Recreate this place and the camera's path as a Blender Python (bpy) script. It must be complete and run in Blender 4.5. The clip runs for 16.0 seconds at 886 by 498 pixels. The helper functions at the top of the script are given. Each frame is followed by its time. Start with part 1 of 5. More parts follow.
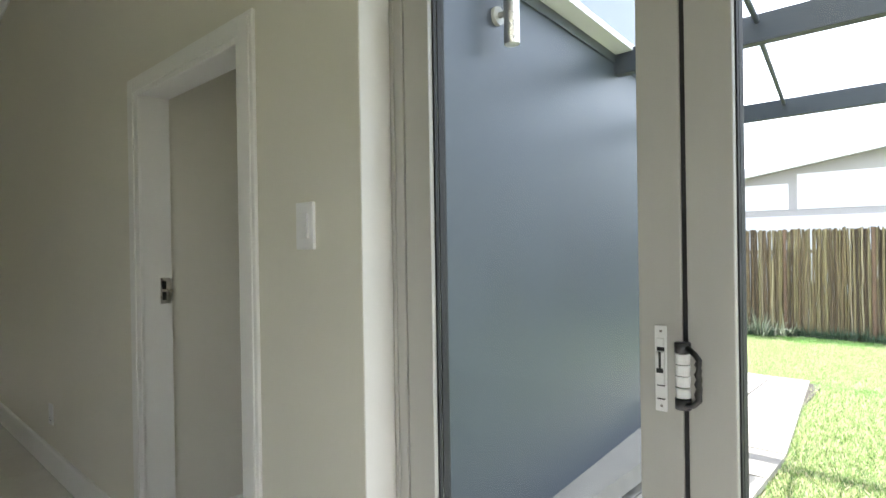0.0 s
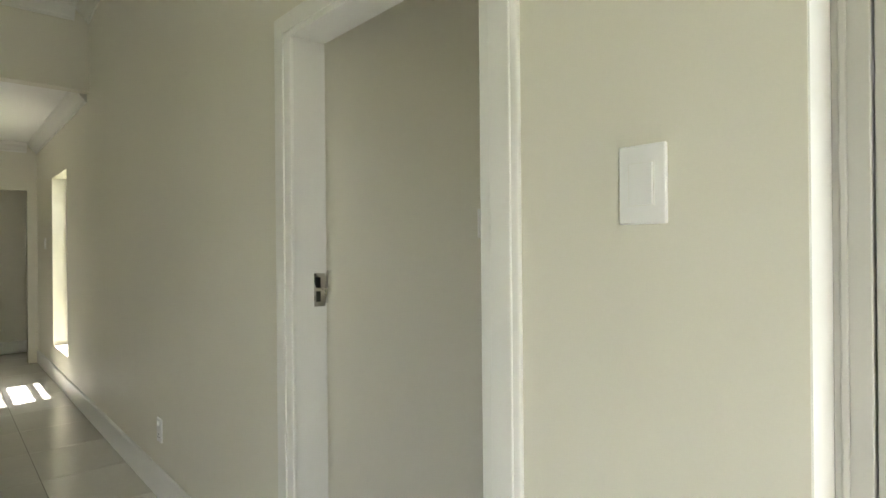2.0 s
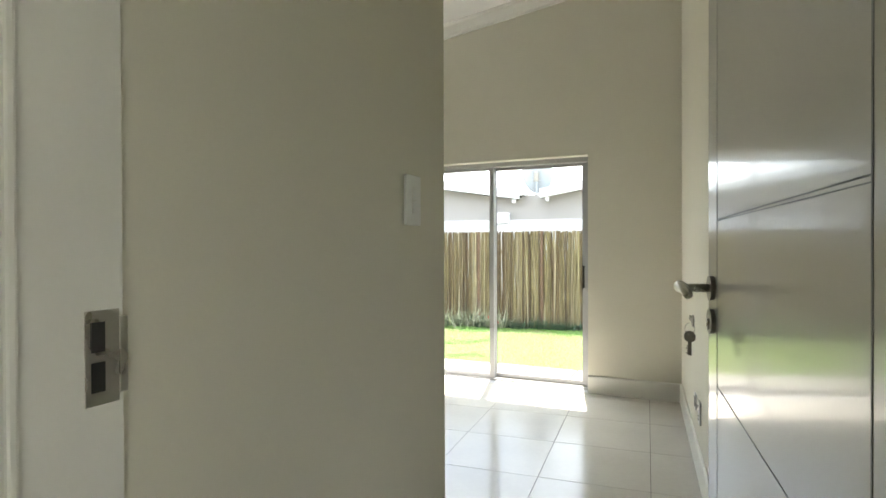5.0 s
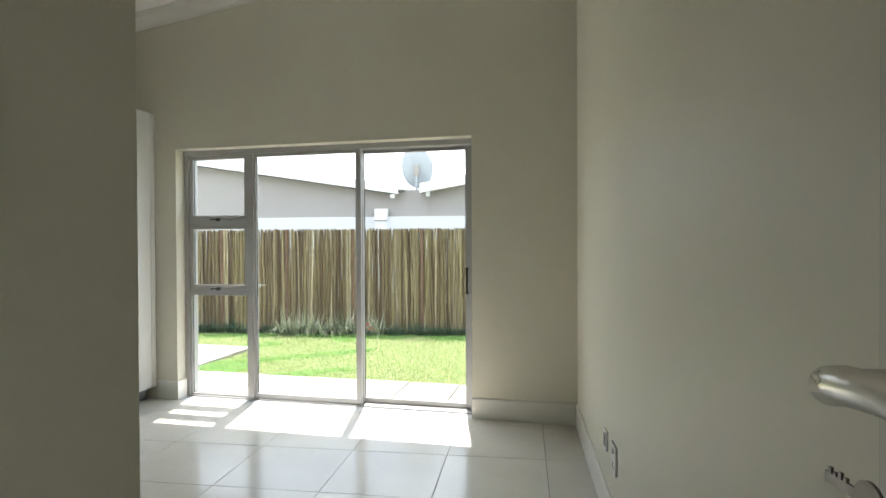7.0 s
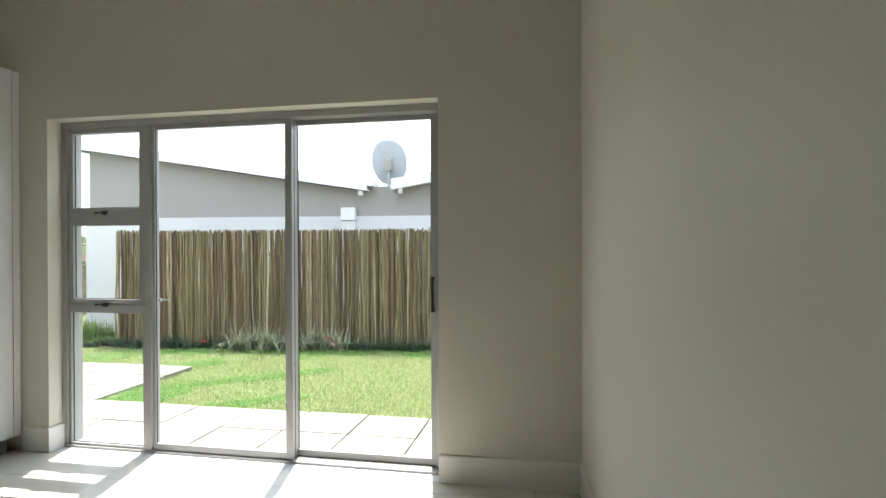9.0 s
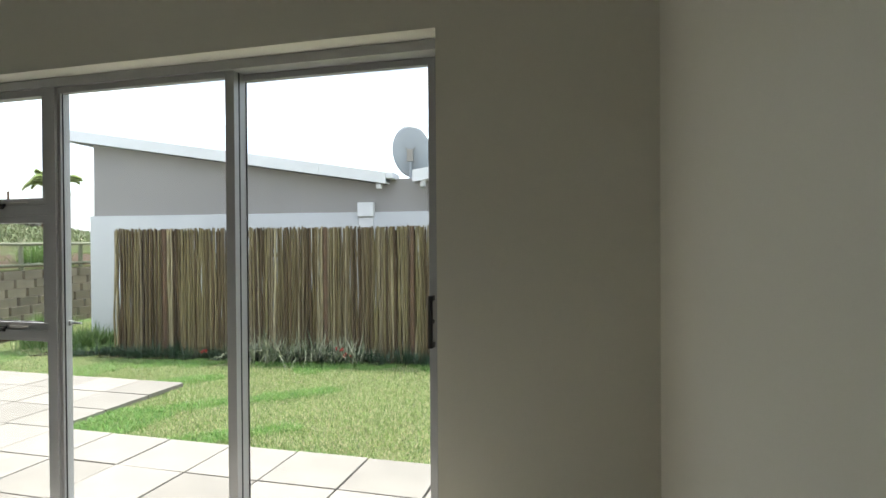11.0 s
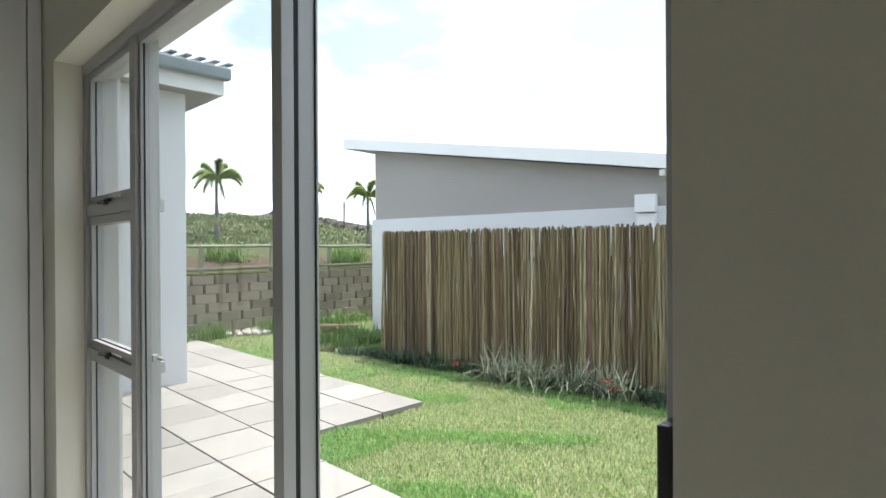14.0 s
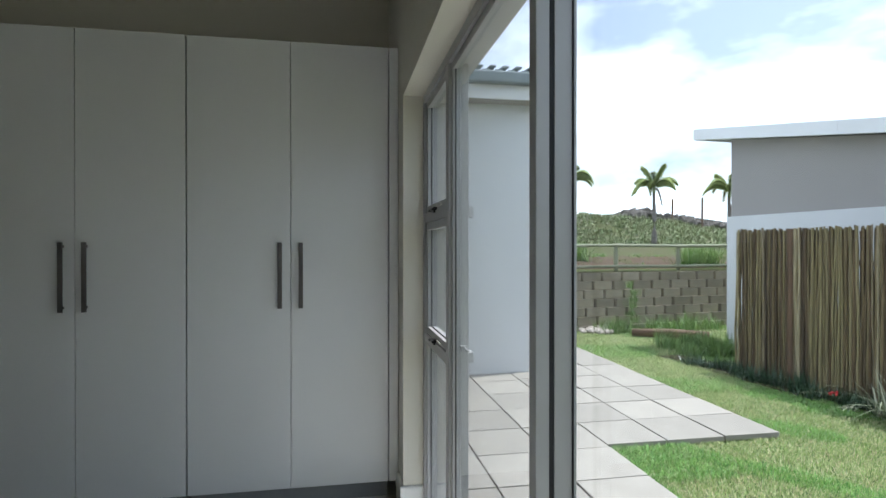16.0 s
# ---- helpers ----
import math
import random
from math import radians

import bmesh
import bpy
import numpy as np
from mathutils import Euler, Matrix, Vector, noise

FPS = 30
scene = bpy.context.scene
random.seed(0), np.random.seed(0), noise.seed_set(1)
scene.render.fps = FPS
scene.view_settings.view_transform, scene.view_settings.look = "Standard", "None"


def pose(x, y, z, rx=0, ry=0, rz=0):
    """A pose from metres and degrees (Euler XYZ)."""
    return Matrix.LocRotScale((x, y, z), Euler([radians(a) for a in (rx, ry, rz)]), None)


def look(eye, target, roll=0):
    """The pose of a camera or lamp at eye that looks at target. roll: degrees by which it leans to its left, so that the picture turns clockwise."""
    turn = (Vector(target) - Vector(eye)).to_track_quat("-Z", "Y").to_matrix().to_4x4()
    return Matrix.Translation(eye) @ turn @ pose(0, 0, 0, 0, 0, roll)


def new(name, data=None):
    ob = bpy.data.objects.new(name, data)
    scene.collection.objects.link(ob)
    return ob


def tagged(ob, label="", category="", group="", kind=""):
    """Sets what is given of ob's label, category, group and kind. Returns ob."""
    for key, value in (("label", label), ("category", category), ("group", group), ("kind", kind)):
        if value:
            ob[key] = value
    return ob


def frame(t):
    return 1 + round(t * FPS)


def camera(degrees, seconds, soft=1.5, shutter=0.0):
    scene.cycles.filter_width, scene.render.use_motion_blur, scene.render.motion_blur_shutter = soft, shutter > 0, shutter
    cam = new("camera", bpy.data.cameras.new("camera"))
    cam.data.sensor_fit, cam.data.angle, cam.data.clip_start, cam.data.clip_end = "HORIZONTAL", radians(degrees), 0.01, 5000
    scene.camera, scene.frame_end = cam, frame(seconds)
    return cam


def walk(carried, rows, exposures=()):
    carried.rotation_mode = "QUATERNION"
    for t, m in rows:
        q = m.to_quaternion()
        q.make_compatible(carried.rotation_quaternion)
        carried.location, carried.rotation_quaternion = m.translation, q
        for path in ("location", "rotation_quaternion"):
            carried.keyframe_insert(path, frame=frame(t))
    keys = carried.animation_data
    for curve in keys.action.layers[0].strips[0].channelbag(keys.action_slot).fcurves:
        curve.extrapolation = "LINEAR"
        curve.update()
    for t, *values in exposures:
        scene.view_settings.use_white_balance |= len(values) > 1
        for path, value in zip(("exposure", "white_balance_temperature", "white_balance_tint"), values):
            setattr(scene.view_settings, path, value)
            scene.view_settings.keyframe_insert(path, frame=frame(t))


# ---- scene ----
cam = camera(76.6, 16.0)
PATH = [
    (0, (2.062, -0.9, 1.353), (0.707, 0.572, 1.346), -0.9),
    (0.5, (1.892, -0.914, 1.347), (0.449, 0.471, 1.336), -0.8),
    (1, (1.667, -0.937, 1.344), (0.186, 0.407, 1.34), -0.7),
    (1.5, (1.453, -0.927, 1.323), (-0.036, 0.408, 1.322), -0.67),
    (2, (1.189, -0.875, 1.313), (-0.3, 0.46, 1.315), -0.53),
    (2.5, (0.979, -0.875, 1.302), (-0.505, 0.466, 1.309), -0.3),
    (3, (0.789, -0.837, 1.302), (-0.669, 0.535, 1.306), -0.3),
    (3.5, (0.585, -0.719, 1.295), (-0.793, 0.73, 1.299), -0.6),
    (4, (0.378, -0.611, 1.319), (-0.862, 0.958, 1.3), 0.2),
    (4.5, (0.214, -0.523, 1.329), (-0.836, 1.178, 1.315), -0.25),
    (5, (0.125, -0.347, 1.313), (-0.708, 1.471, 1.298), -0.2),
    (7.5, (-0.117, 0.849, 1.304), (-0.537, 2.804, 1.286), -0.4),
    (8, (-0.164, 1.127, 1.306), (-0.563, 3.087, 1.29), -0.45),
    (8.5, (-0.156, 1.392, 1.308), (-0.54, 3.354, 1.292), -0.3),
    (9, (-0.163, 1.685, 1.287), (-0.546, 3.648, 1.28), -0.23),
    (9.5, (-0.195, 1.959, 1.303), (-0.578, 3.921, 1.293), -0.37),
    (10, (-0.216, 2.205, 1.312), (-0.611, 4.165, 1.298), -0.4),
    (12.5, (-0.357, 3.564, 1.326), (-1.174, 5.389, 1.312), -0.4),
    (13, (-0.456, 3.828, 1.322), (-1.396, 5.593, 1.312), -0.4),
    (13.5, (-0.495, 4.024, 1.328), (-1.63, 5.671, 1.321), -0.3),
    (14, (-0.559, 4.159, 1.333), (-1.957, 5.589, 1.327), -0.3),
    (14.5, (-0.618, 4.227, 1.352), (-2.2, 5.451, 1.343), -0.5),
    (15, (-0.597, 4.307, 1.335), (-2.361, 5.25, 1.331), -0.4),
    (15.5, (-0.56, 4.367, 1.34), (-2.453, 5.013, 1.338), -0.3),
    (16, (-0.509, 4.377, 1.349), (-2.475, 4.74, 1.342), 0),
]
walk(cam, [(t, look(eye, target, roll)) for t, eye, target, roll in PATH], [(0.0, 1.85, 6200, 15), (0.5, 1.95, 6250, 15), (1.5, 2.35, 6350, 14), (2.5, 2.85, 6650, 13), (3.5, 2.85, 6750, 13), (4.0, 2.6, 6700, 13), (5.0, 2.15, 6650, 12), (7.5, 1.5, 6450, 12), (10.0, 0.98, 6400, 12), (12.5, 0.45, 6350, 12), (13.5, 0.70, 6250, 13), (14.0, 0.68, 6200, 13), (14.5, 0.5, 6100, 12), (16.0, 0.36, 5880, 12)])




# world, sun, exposure
SUN_DIR = Vector((-0.225, 1.0, 2.55)).normalized()
world = bpy.data.worlds.new("sky")
scene.world = world
world.use_nodes = True
wn = world.node_tree.nodes
wl = world.node_tree.links
sky = wn.new("ShaderNodeTexSky")
sky.sky_type = "NISHITA"
sky.sun_disc = False
sky.sun_elevation = math.asin(SUN_DIR.z)
sky.sun_rotation = math.atan2(SUN_DIR.x, SUN_DIR.y)
sky.dust_density = 2.5
sky.air_density = 1.0
wco = wn.new("ShaderNodeTexCoord")
wmap = wn.new("ShaderNodeMapping")
wmap.inputs["Scale"].default_value = (1.0, 1.0, 2.6)
wnoise = wn.new("ShaderNodeTexNoise")
wnoise.inputs["Scale"].default_value = 2.1
wnoise.inputs["Detail"].default_value = 6
wnoise.inputs["Roughness"].default_value = 0.55
wramp = wn.new("ShaderNodeValToRGB")
wramp.color_ramp.elements[0].position = 0.40
wramp.color_ramp.elements[1].position = 0.60
wramp.color_ramp.elements[0].color = (0.15, 0.15, 0.15, 1)
wmix = wn.new("ShaderNodeMixRGB")
wmix.inputs["Color2"].default_value = (12.5, 13.2, 14.0, 1)
wl.new(wco.outputs["Generated"], wmap.inputs["Vector"])
wl.new(wmap.outputs["Vector"], wnoise.inputs["Vector"])
wl.new(wnoise.outputs["Fac"], wramp.inputs["Fac"])
wl.new(wramp.outputs["Color"], wmix.inputs["Fac"])
wl.new(sky.outputs["Color"], wmix.inputs["Color1"])
wl.new(wmix.outputs["Color"], wn["Background"].inputs["Color"])
wn["Background"].inputs["Strength"].default_value = 0.15

sun = new("sun", bpy.data.lights.new("sun", "SUN"))
sun.data.energy = 5.0
sun.data.angle = radians(0.6)
sun.data.color = (1.0, 0.95, 0.88)
sun.matrix_world = look(SUN_DIR * 50, (0, 0, 0))


# ---- materials ----
def material(name, color, rough=0.6, metal=0.0, var=0.06, scale=6.0, fine=60.0, bump=0.05, color2=None, spec=0.5, dist=0.01, coat=0.0):
    m = bpy.data.materials.new(name)
    m.use_nodes = True
    n, l = m.node_tree.nodes, m.node_tree.links
    b = n["Principled BSDF"]
    b.inputs["Roughness"].default_value = rough
    b.inputs["Metallic"].default_value = metal
    b.inputs["Specular IOR Level"].default_value = spec
    b.inputs["Coat Weight"].default_value = coat
    co = n.new("ShaderNodeTexCoord")
    big = n.new("ShaderNodeTexNoise")
    big.inputs["Scale"].default_value = scale
    big.inputs["Detail"].default_value = 4
    small = n.new("ShaderNodeTexNoise")
    small.inputs["Scale"].default_value = fine
    small.inputs["Detail"].default_value = 3
    l.new(co.outputs["Object"], big.inputs["Vector"])
    l.new(co.outputs["Object"], small.inputs["Vector"])
    add = n.new("ShaderNodeMath")
    add.operation = "MULTIPLY_ADD"
    add.inputs[1].default_value = 0.35
    l.new(small.outputs["Fac"], add.inputs[0])
    l.new(big.outputs["Fac"], add.inputs[2])
    ramp = n.new("ShaderNodeValToRGB")
    c2 = color2 or tuple(c * (1 - var) for c in color)
    c1 = color if color2 else tuple(min(1, c * (1 + var)) for c in color)
    ramp.color_ramp.elements[0].position, ramp.color_ramp.elements[1].position = 0.45, 0.9
    ramp.color_ramp.elements[0].color, ramp.color_ramp.elements[1].color = (*c2, 1), (*c1, 1)
    l.new(add.outputs[0], ramp.inputs["Fac"])
    l.new(ramp.outputs["Color"], b.inputs["Base Color"])
    if bump:
        bp = n.new("ShaderNodeBump")
        bp.inputs["Strength"].default_value = bump
        bp.inputs["Distance"].default_value = dist
        l.new(small.outputs["Fac"], bp.inputs["Height"])
        l.new(bp.outputs["Normal"], b.inputs["Normal"])
    rr = n.new("ShaderNodeMapRange")
    rr.inputs["To Min"].default_value, rr.inputs["To Max"].default_value = max(0.02, rough * 0.88), min(1, rough * 1.12)
    l.new(big.outputs["Fac"], rr.inputs["Value"])
    l.new(rr.outputs["Result"], b.inputs["Roughness"])
    return m


def per_piece(m, low=0.85, high=1.12):
    n, l = m.node_tree.nodes, m.node_tree.links
    b = n["Principled BSDF"]
    source = b.inputs["Base Color"].links[0].from_socket
    info = n.new("ShaderNodeObjectInfo")
    mr = n.new("ShaderNodeMapRange")
    mr.inputs["To Min"].default_value, mr.inputs["To Max"].default_value = low, high
    l.new(info.outputs["Random"], mr.inputs["Value"])
    mix = n.new("ShaderNodeVectorMath")
    mix.operation = "SCALE"
    l.new(source, mix.inputs[0])
    l.new(mr.outputs["Result"], mix.inputs["Scale"])
    l.new(mix.outputs["Vector"], b.inputs["Base Color"])
    return m


def per_island(name, colors, rough=0.7, translucent=0.0, stretch=None, bump=0.0):
    m = bpy.data.materials.new(name)
    m.use_nodes = True
    n, l = m.node_tree.nodes, m.node_tree.links
    b = n["Principled BSDF"]
    b.inputs["Roughness"].default_value = rough
    geo = n.new("ShaderNodeNewGeometry")
    ramp = n.new("ShaderNodeValToRGB")
    els = ramp.color_ramp.elements
    while len(els) < len(colors):
        els.new(0.5)
    for i, c in enumerate(colors):
        els[i].position = i / (len(colors) - 1)
        els[i].color = (*c, 1)
    l.new(geo.outputs["Random Per Island"], ramp.inputs["Fac"])
    out = ramp.outputs["Color"]
    if stretch:
        co = n.new("ShaderNodeTexCoord")
        mp = n.new("ShaderNodeMapping")
        mp.inputs["Scale"].default_value = stretch
        ns = n.new("ShaderNodeTexNoise")
        ns.inputs["Scale"].default_value = 1.0
        ns.inputs["Detail"].default_value = 5
        l.new(co.outputs["Object"], mp.inputs["Vector"])
        l.new(mp.outputs["Vector"], ns.inputs["Vector"])
        mr = n.new("ShaderNodeMapRange")
        mr.inputs["From Min"].default_value, mr.inputs["From Max"].default_value = 0.3, 0.7
        mr.inputs["To Min"].default_value, mr.inputs["To Max"].default_value = 0.35, 1.3
        l.new(ns.outputs["Fac"], mr.inputs["Value"])
        sc = n.new("ShaderNodeVectorMath")
        sc.operation = "SCALE"
        l.new(out, sc.inputs[0])
        l.new(mr.outputs["Result"], sc.inputs["Scale"])
        out = sc.outputs["Vector"]
        if bump:
            bp = n.new("ShaderNodeBump")
            bp.inputs["Strength"].default_value = bump
            bp.inputs["Distance"].default_value = 0.004
            l.new(ns.outputs["Fac"], bp.inputs["Height"])
            l.new(bp.outputs["Normal"], b.inputs["Normal"])
    l.new(out, b.inputs["Base Color"])
    if translucent:
        tr = n.new("ShaderNodeBsdfTranslucent")
        mx = n.new("ShaderNodeMixShader")
        mx.inputs["Fac"].default_value = translucent
        l.new(out, tr.inputs["Color"])
        l.new(b.outputs["BSDF"], mx.inputs[1])
        l.new(tr.outputs["BSDF"], mx.inputs[2])
        l.new(mx.outputs["Shader"], n["Material Output"].inputs["Surface"])
    return m


PAINT = material("beige_wall_paint", (0.71, 0.685, 0.585), 0.5, var=0.025, scale=1.3, fine=220, bump=0.05, dist=0.002)
CEIL = material("white_ceiling_paint", (0.86, 0.855, 0.82), 0.8, var=0.015, scale=1.5, fine=150, bump=0.04, dist=0.002)
TRIM = material("white_satin_paint", (0.78, 0.775, 0.73), 0.35, var=0.02, scale=3, fine=90, bump=0.03, dist=0.002)
DOORP = material("white_lacquered_door", (0.74, 0.73, 0.69), 0.17, var=0.012, scale=2, fine=40, bump=0.015, dist=0.002, coat=0.3)
TILE = per_piece(material("glazed_floor_tile", (0.66, 0.64, 0.58), 0.16, var=0.05, scale=2.2, fine=30, bump=0.015, dist=0.002), 0.96, 1.03)
GROUT = material("grey_grout", (0.20, 0.19, 0.17), 0.9, var=0.15, scale=8, fine=120, bump=0.2, dist=0.002)
CUPB = material("white_melamine", (0.76, 0.77, 0.76), 0.42, var=0.015, scale=2, fine=300, bump=0.05, dist=0.001)
EDGE = material("grey_edging", (0.25, 0.26, 0.26), 0.5, var=0.05)
ALU = material("grey_coated_aluminium", (0.42, 0.42, 0.415), 0.38, metal=0.15, var=0.05, scale=5, fine=400, bump=0.03, dist=0.001)
ALU2 = material("pale_coated_aluminium", (0.46, 0.45, 0.41), 0.45, metal=0.15, var=0.04, scale=5, fine=400, bump=0.03, dist=0.001)
BLACK = material("black_plastic", (0.016, 0.016, 0.017), 0.3, var=0.1, scale=20, bump=0.02)
RUBBER = material("black_rubber_seal", (0.012, 0.012, 0.013), 0.7, var=0.1, scale=20)
STEEL = material("brushed_steel", (0.55, 0.53, 0.49), 0.28, metal=1.0, var=0.06, scale=30, fine=300, bump=0.04, dist=0.001)
DARKSTEEL = material("tarnished_steel", (0.30, 0.28, 0.25), 0.42, metal=1.0, var=0.2, scale=60, fine=300, bump=0.06, dist=0.001)
PLASTIC = material("white_plastic", (0.80, 0.80, 0.78), 0.3, var=0.01, scale=20, bump=0.01)
EXTDARK = material("slate_grey_exterior_paint", (0.049, 0.061, 0.077), 0.42, var=0.10, scale=1.4, fine=140, bump=0.12, dist=0.003)
EXTWHITE = material("white_exterior_plaster", (0.62, 0.64, 0.66), 0.8, var=0.04, scale=1.2, fine=120, bump=0.2, dist=0.003)
EXTGREY = material("grey_beige_plaster", (0.33, 0.315, 0.305), 0.85, var=0.05, scale=0.9, fine=100, bump=0.25, dist=0.004)
FASCIA = material("white_fascia", (0.72, 0.73, 0.74), 0.5, var=0.06, scale=1.5, fine=50, bump=0.05)
ROOFING = material("grey_green_roof_sheet", (0.20, 0.24, 0.25), 0.45, var=0.08, scale=3, fine=60, bump=0.05)
BEAM = material("dark_painted_steel", (0.045, 0.055, 0.07), 0.4, var=0.1, scale=4, bump=0.05)
PAVER = per_piece(material("pale_concrete_paver", (0.285, 0.265, 0.235), 0.9, var=0.11, scale=3.0, fine=160, bump=0.3, dist=0.003), 0.82, 1.10)
SOIL = material("brown_soil", (0.085, 0.06, 0.04), 1.0, spec=0.1, var=0.35, scale=5, fine=60, bump=0.6, dist=0.02)
LAWNM = material("lawn_thatch", (0.22, 0.22, 0.10), 1.0, color2=(0.11, 0.13, 0.05), scale=2.5, fine=45, bump=0.6, dist=0.02)
BLADE = per_island("grass_blades", [(0.07, 0.13, 0.04), (0.20, 0.32, 0.09), (0.34, 0.46, 0.16), (0.50, 0.52, 0.28), (0.66, 0.58, 0.38)], 0.6, 0.35)
LUSH = per_island("lush_grass_blades", [(0.06, 0.15, 0.03), (0.14, 0.32, 0.07), (0.22, 0.44, 0.10), (0.34, 0.50, 0.15)], 0.5, 0.35)
DARKLEAF = per_island("dark_strap_leaves", [(0.018, 0.045, 0.022), (0.03, 0.075, 0.035), (0.05, 0.10, 0.05)], 0.4, 0.15)
PALELEAF = per_island("striped_strap_leaves", [(0.12, 0.16, 0.09), (0.27, 0.30, 0.19), (0.55, 0.55, 0.42)], 0.45, 0.2)
SHRUBLEAF = per_island("shrub_leaves", [(0.09, 0.17, 0.04), (0.15, 0.26, 0.07), (0.25, 0.34, 0.12)], 0.55, 0.25)
SCRUB = per_island("veld_scrub", [(0.10, 0.15, 0.06), (0.17, 0.22, 0.10), (0.24, 0.27, 0.14), (0.30, 0.28, 0.19)], 0.9, 0.1)
PALMLEAF = per_island("palm_leaflets", [(0.20, 0.27, 0.10), (0.36, 0.44, 0.17), (0.58, 0.62, 0.30)], 0.5, 0.5)
REED = per_island("wooden_lath", [(0.05, 0.034, 0.02), (0.15, 0.10, 0.052), (0.21, 0.17, 0.085), (0.28, 0.235, 0.12), (0.11, 0.075, 0.042), (0.50, 0.43, 0.28)], 0.8, 0, stretch=(90, 90, 5), bump=0.4)
DARKWOOD = material("weathered_post_wood", (0.13, 0.08, 0.05), 0.85, var=0.3, scale=9, fine=80, bump=0.4)
POLEWOOD = material("treated_pole_wood", (0.24, 0.25, 0.17), 0.8, var=0.2, scale=7, fine=60, bump=0.3)
BLOCK = per_piece(material("tan_retaining_block", (0.27, 0.235, 0.175), 0.95, var=0.18, scale=6, fine=90, bump=0.6, dist=0.006), 0.78, 1.15)
BARK = material("palm_trunk", (0.15, 0.135, 0.12), 0.9, var=0.2, scale=4, fine=30, bump=0.4)
ROCK = material("pale_rubble", (0.40, 0.36, 0.32), 0.95, var=0.3, scale=7, fine=60, bump=0.6)
HILL = material("hill_ground", (0.065, 0.085, 0.03), 1.0, color2=(0.08, 0.075, 0.042), scale=0.4, fine=4, bump=0.3, dist=0.1, spec=0.05)
DISHM = material("grey_white_dish_metal", (0.30, 0.32, 0.335), 0.5, var=0.04, scale=4)
RED = material("red_petals", (0.45, 0.03, 0.03), 0.6, var=0.2, scale=20)


def glass(name, tint=(1, 1, 1), rough=0.0):
    m = bpy.data.materials.new(name)
    m.use_nodes = True
    n, l = m.node_tree.nodes, m.node_tree.links
    n.remove(n["Principled BSDF"])
    t = n.new("ShaderNodeBsdfTransparent")
    t.inputs["Color"].default_value = (*tint, 1)
    g = n.new("ShaderNodeBsdfGlossy")
    g.inputs["Roughness"].default_value = rough
    f = n.new("ShaderNodeLayerWeight")
    f.inputs["Blend"].default_value = 0.5
    pw = n.new("ShaderNodeMath")
    pw.operation = "POWER"
    pw.inputs[1].default_value = 4.5
    mr = n.new("ShaderNodeMapRange")
    mr.inputs["To Min"].default_value, mr.inputs["To Max"].default_value = 0.022, 0.8
    l.new(f.outputs["Facing"], pw.inputs[0])
    l.new(pw.outputs[0], mr.inputs["Value"])
    mx = n.new("ShaderNodeMixShader")
    l.new(mr.outputs["Result"], mx.inputs["Fac"])
    l.new(t.outputs["BSDF"], mx.inputs[1])
    l.new(g.outputs["BSDF"], mx.inputs[2])
    l.new(mx.outputs["Shader"], n["Material Output"].inputs["Surface"])
    return m


GLASS = glass("clear_glass", (0.95, 0.97, 0.96))


# ---- mesh helpers ----
def box(bm, x0, x1, y0, y1, z0, z1, bevel=0.0):
    r = bmesh.ops.create_cube(bm, size=1.0, matrix=Matrix.Translation(((x0 + x1) / 2, (y0 + y1) / 2, (z0 + z1) / 2)) @ Matrix.Diagonal((abs(x1 - x0), abs(y1 - y0), abs(z1 - z0), 1)))
    if bevel:
        vs = set(r["verts"])
        es = [e for e in bm.edges if e.verts[0] in vs and e.verts[1] in vs]
        bmesh.ops.bevel(bm, geom=es, offset=bevel, segments=2, affect="EDGES", profile=0.5)
    return r


def prism(bm, ring, lift):
    """A solid: a flat ring of points and the vector by which it is carried."""
    lift = Vector(lift)
    a = [bm.verts.new(p) for p in ring]
    b = [bm.verts.new(Vector(p) + lift) for p in ring]
    k = len(a)
    bm.faces.new(a)
    bm.faces.new(b[::-1])
    for i in range(k):
        bm.faces.new((a[i], b[i], b[(i + 1) % k], a[(i + 1) % k]))


def rod(bm, a, b, r, r2=None, seg=12):
    a, b = Vector(a), Vector(b)
    turn = (b - a).to_track_quat("Z", "Y").to_matrix().to_4x4()
    return bmesh.ops.create_cone(bm, cap_ends=True, segments=seg, radius1=r, radius2=r if r2 is None else r2, depth=(b - a).length, matrix=Matrix.Translation((a + b) / 2) @ turn)


def tube(bm, points, radii, seg=10):
    rings = []
    n = len(points)
    pts = [Vector(p) for p in points]
    for i, p in enumerate(pts):
        d = (pts[min(i + 1, n - 1)] - pts[max(i - 1, 0)]).normalized()
        q = d.to_track_quat("Z", "Y")
        r = radii[i] if isinstance(radii, (list, tuple)) else radii
        rings.append([bm.verts.new(p + q @ Vector((r * math.cos(2 * math.pi * k / seg), r * math.sin(2 * math.pi * k / seg), 0))) for k in range(seg)])
    for i in range(n - 1):
        for k in range(seg):
            bm.faces.new((rings[i][k], rings[i][(k + 1) % seg], rings[i + 1][(k + 1) % seg], rings[i + 1][k]))
    bm.faces.new(rings[0][::-1])
    bm.faces.new(rings[-1])


def mesh_of(name, bm, mat, smooth=False):
    bmesh.ops.recalc_face_normals(bm, faces=bm.faces)
    me = bpy.data.meshes.new(name)
    bm.to_mesh(me)
    bm.free()
    me.materials.append(mat)
    if smooth:
        for f in me.polygons:
            f.use_smooth = True
    return me


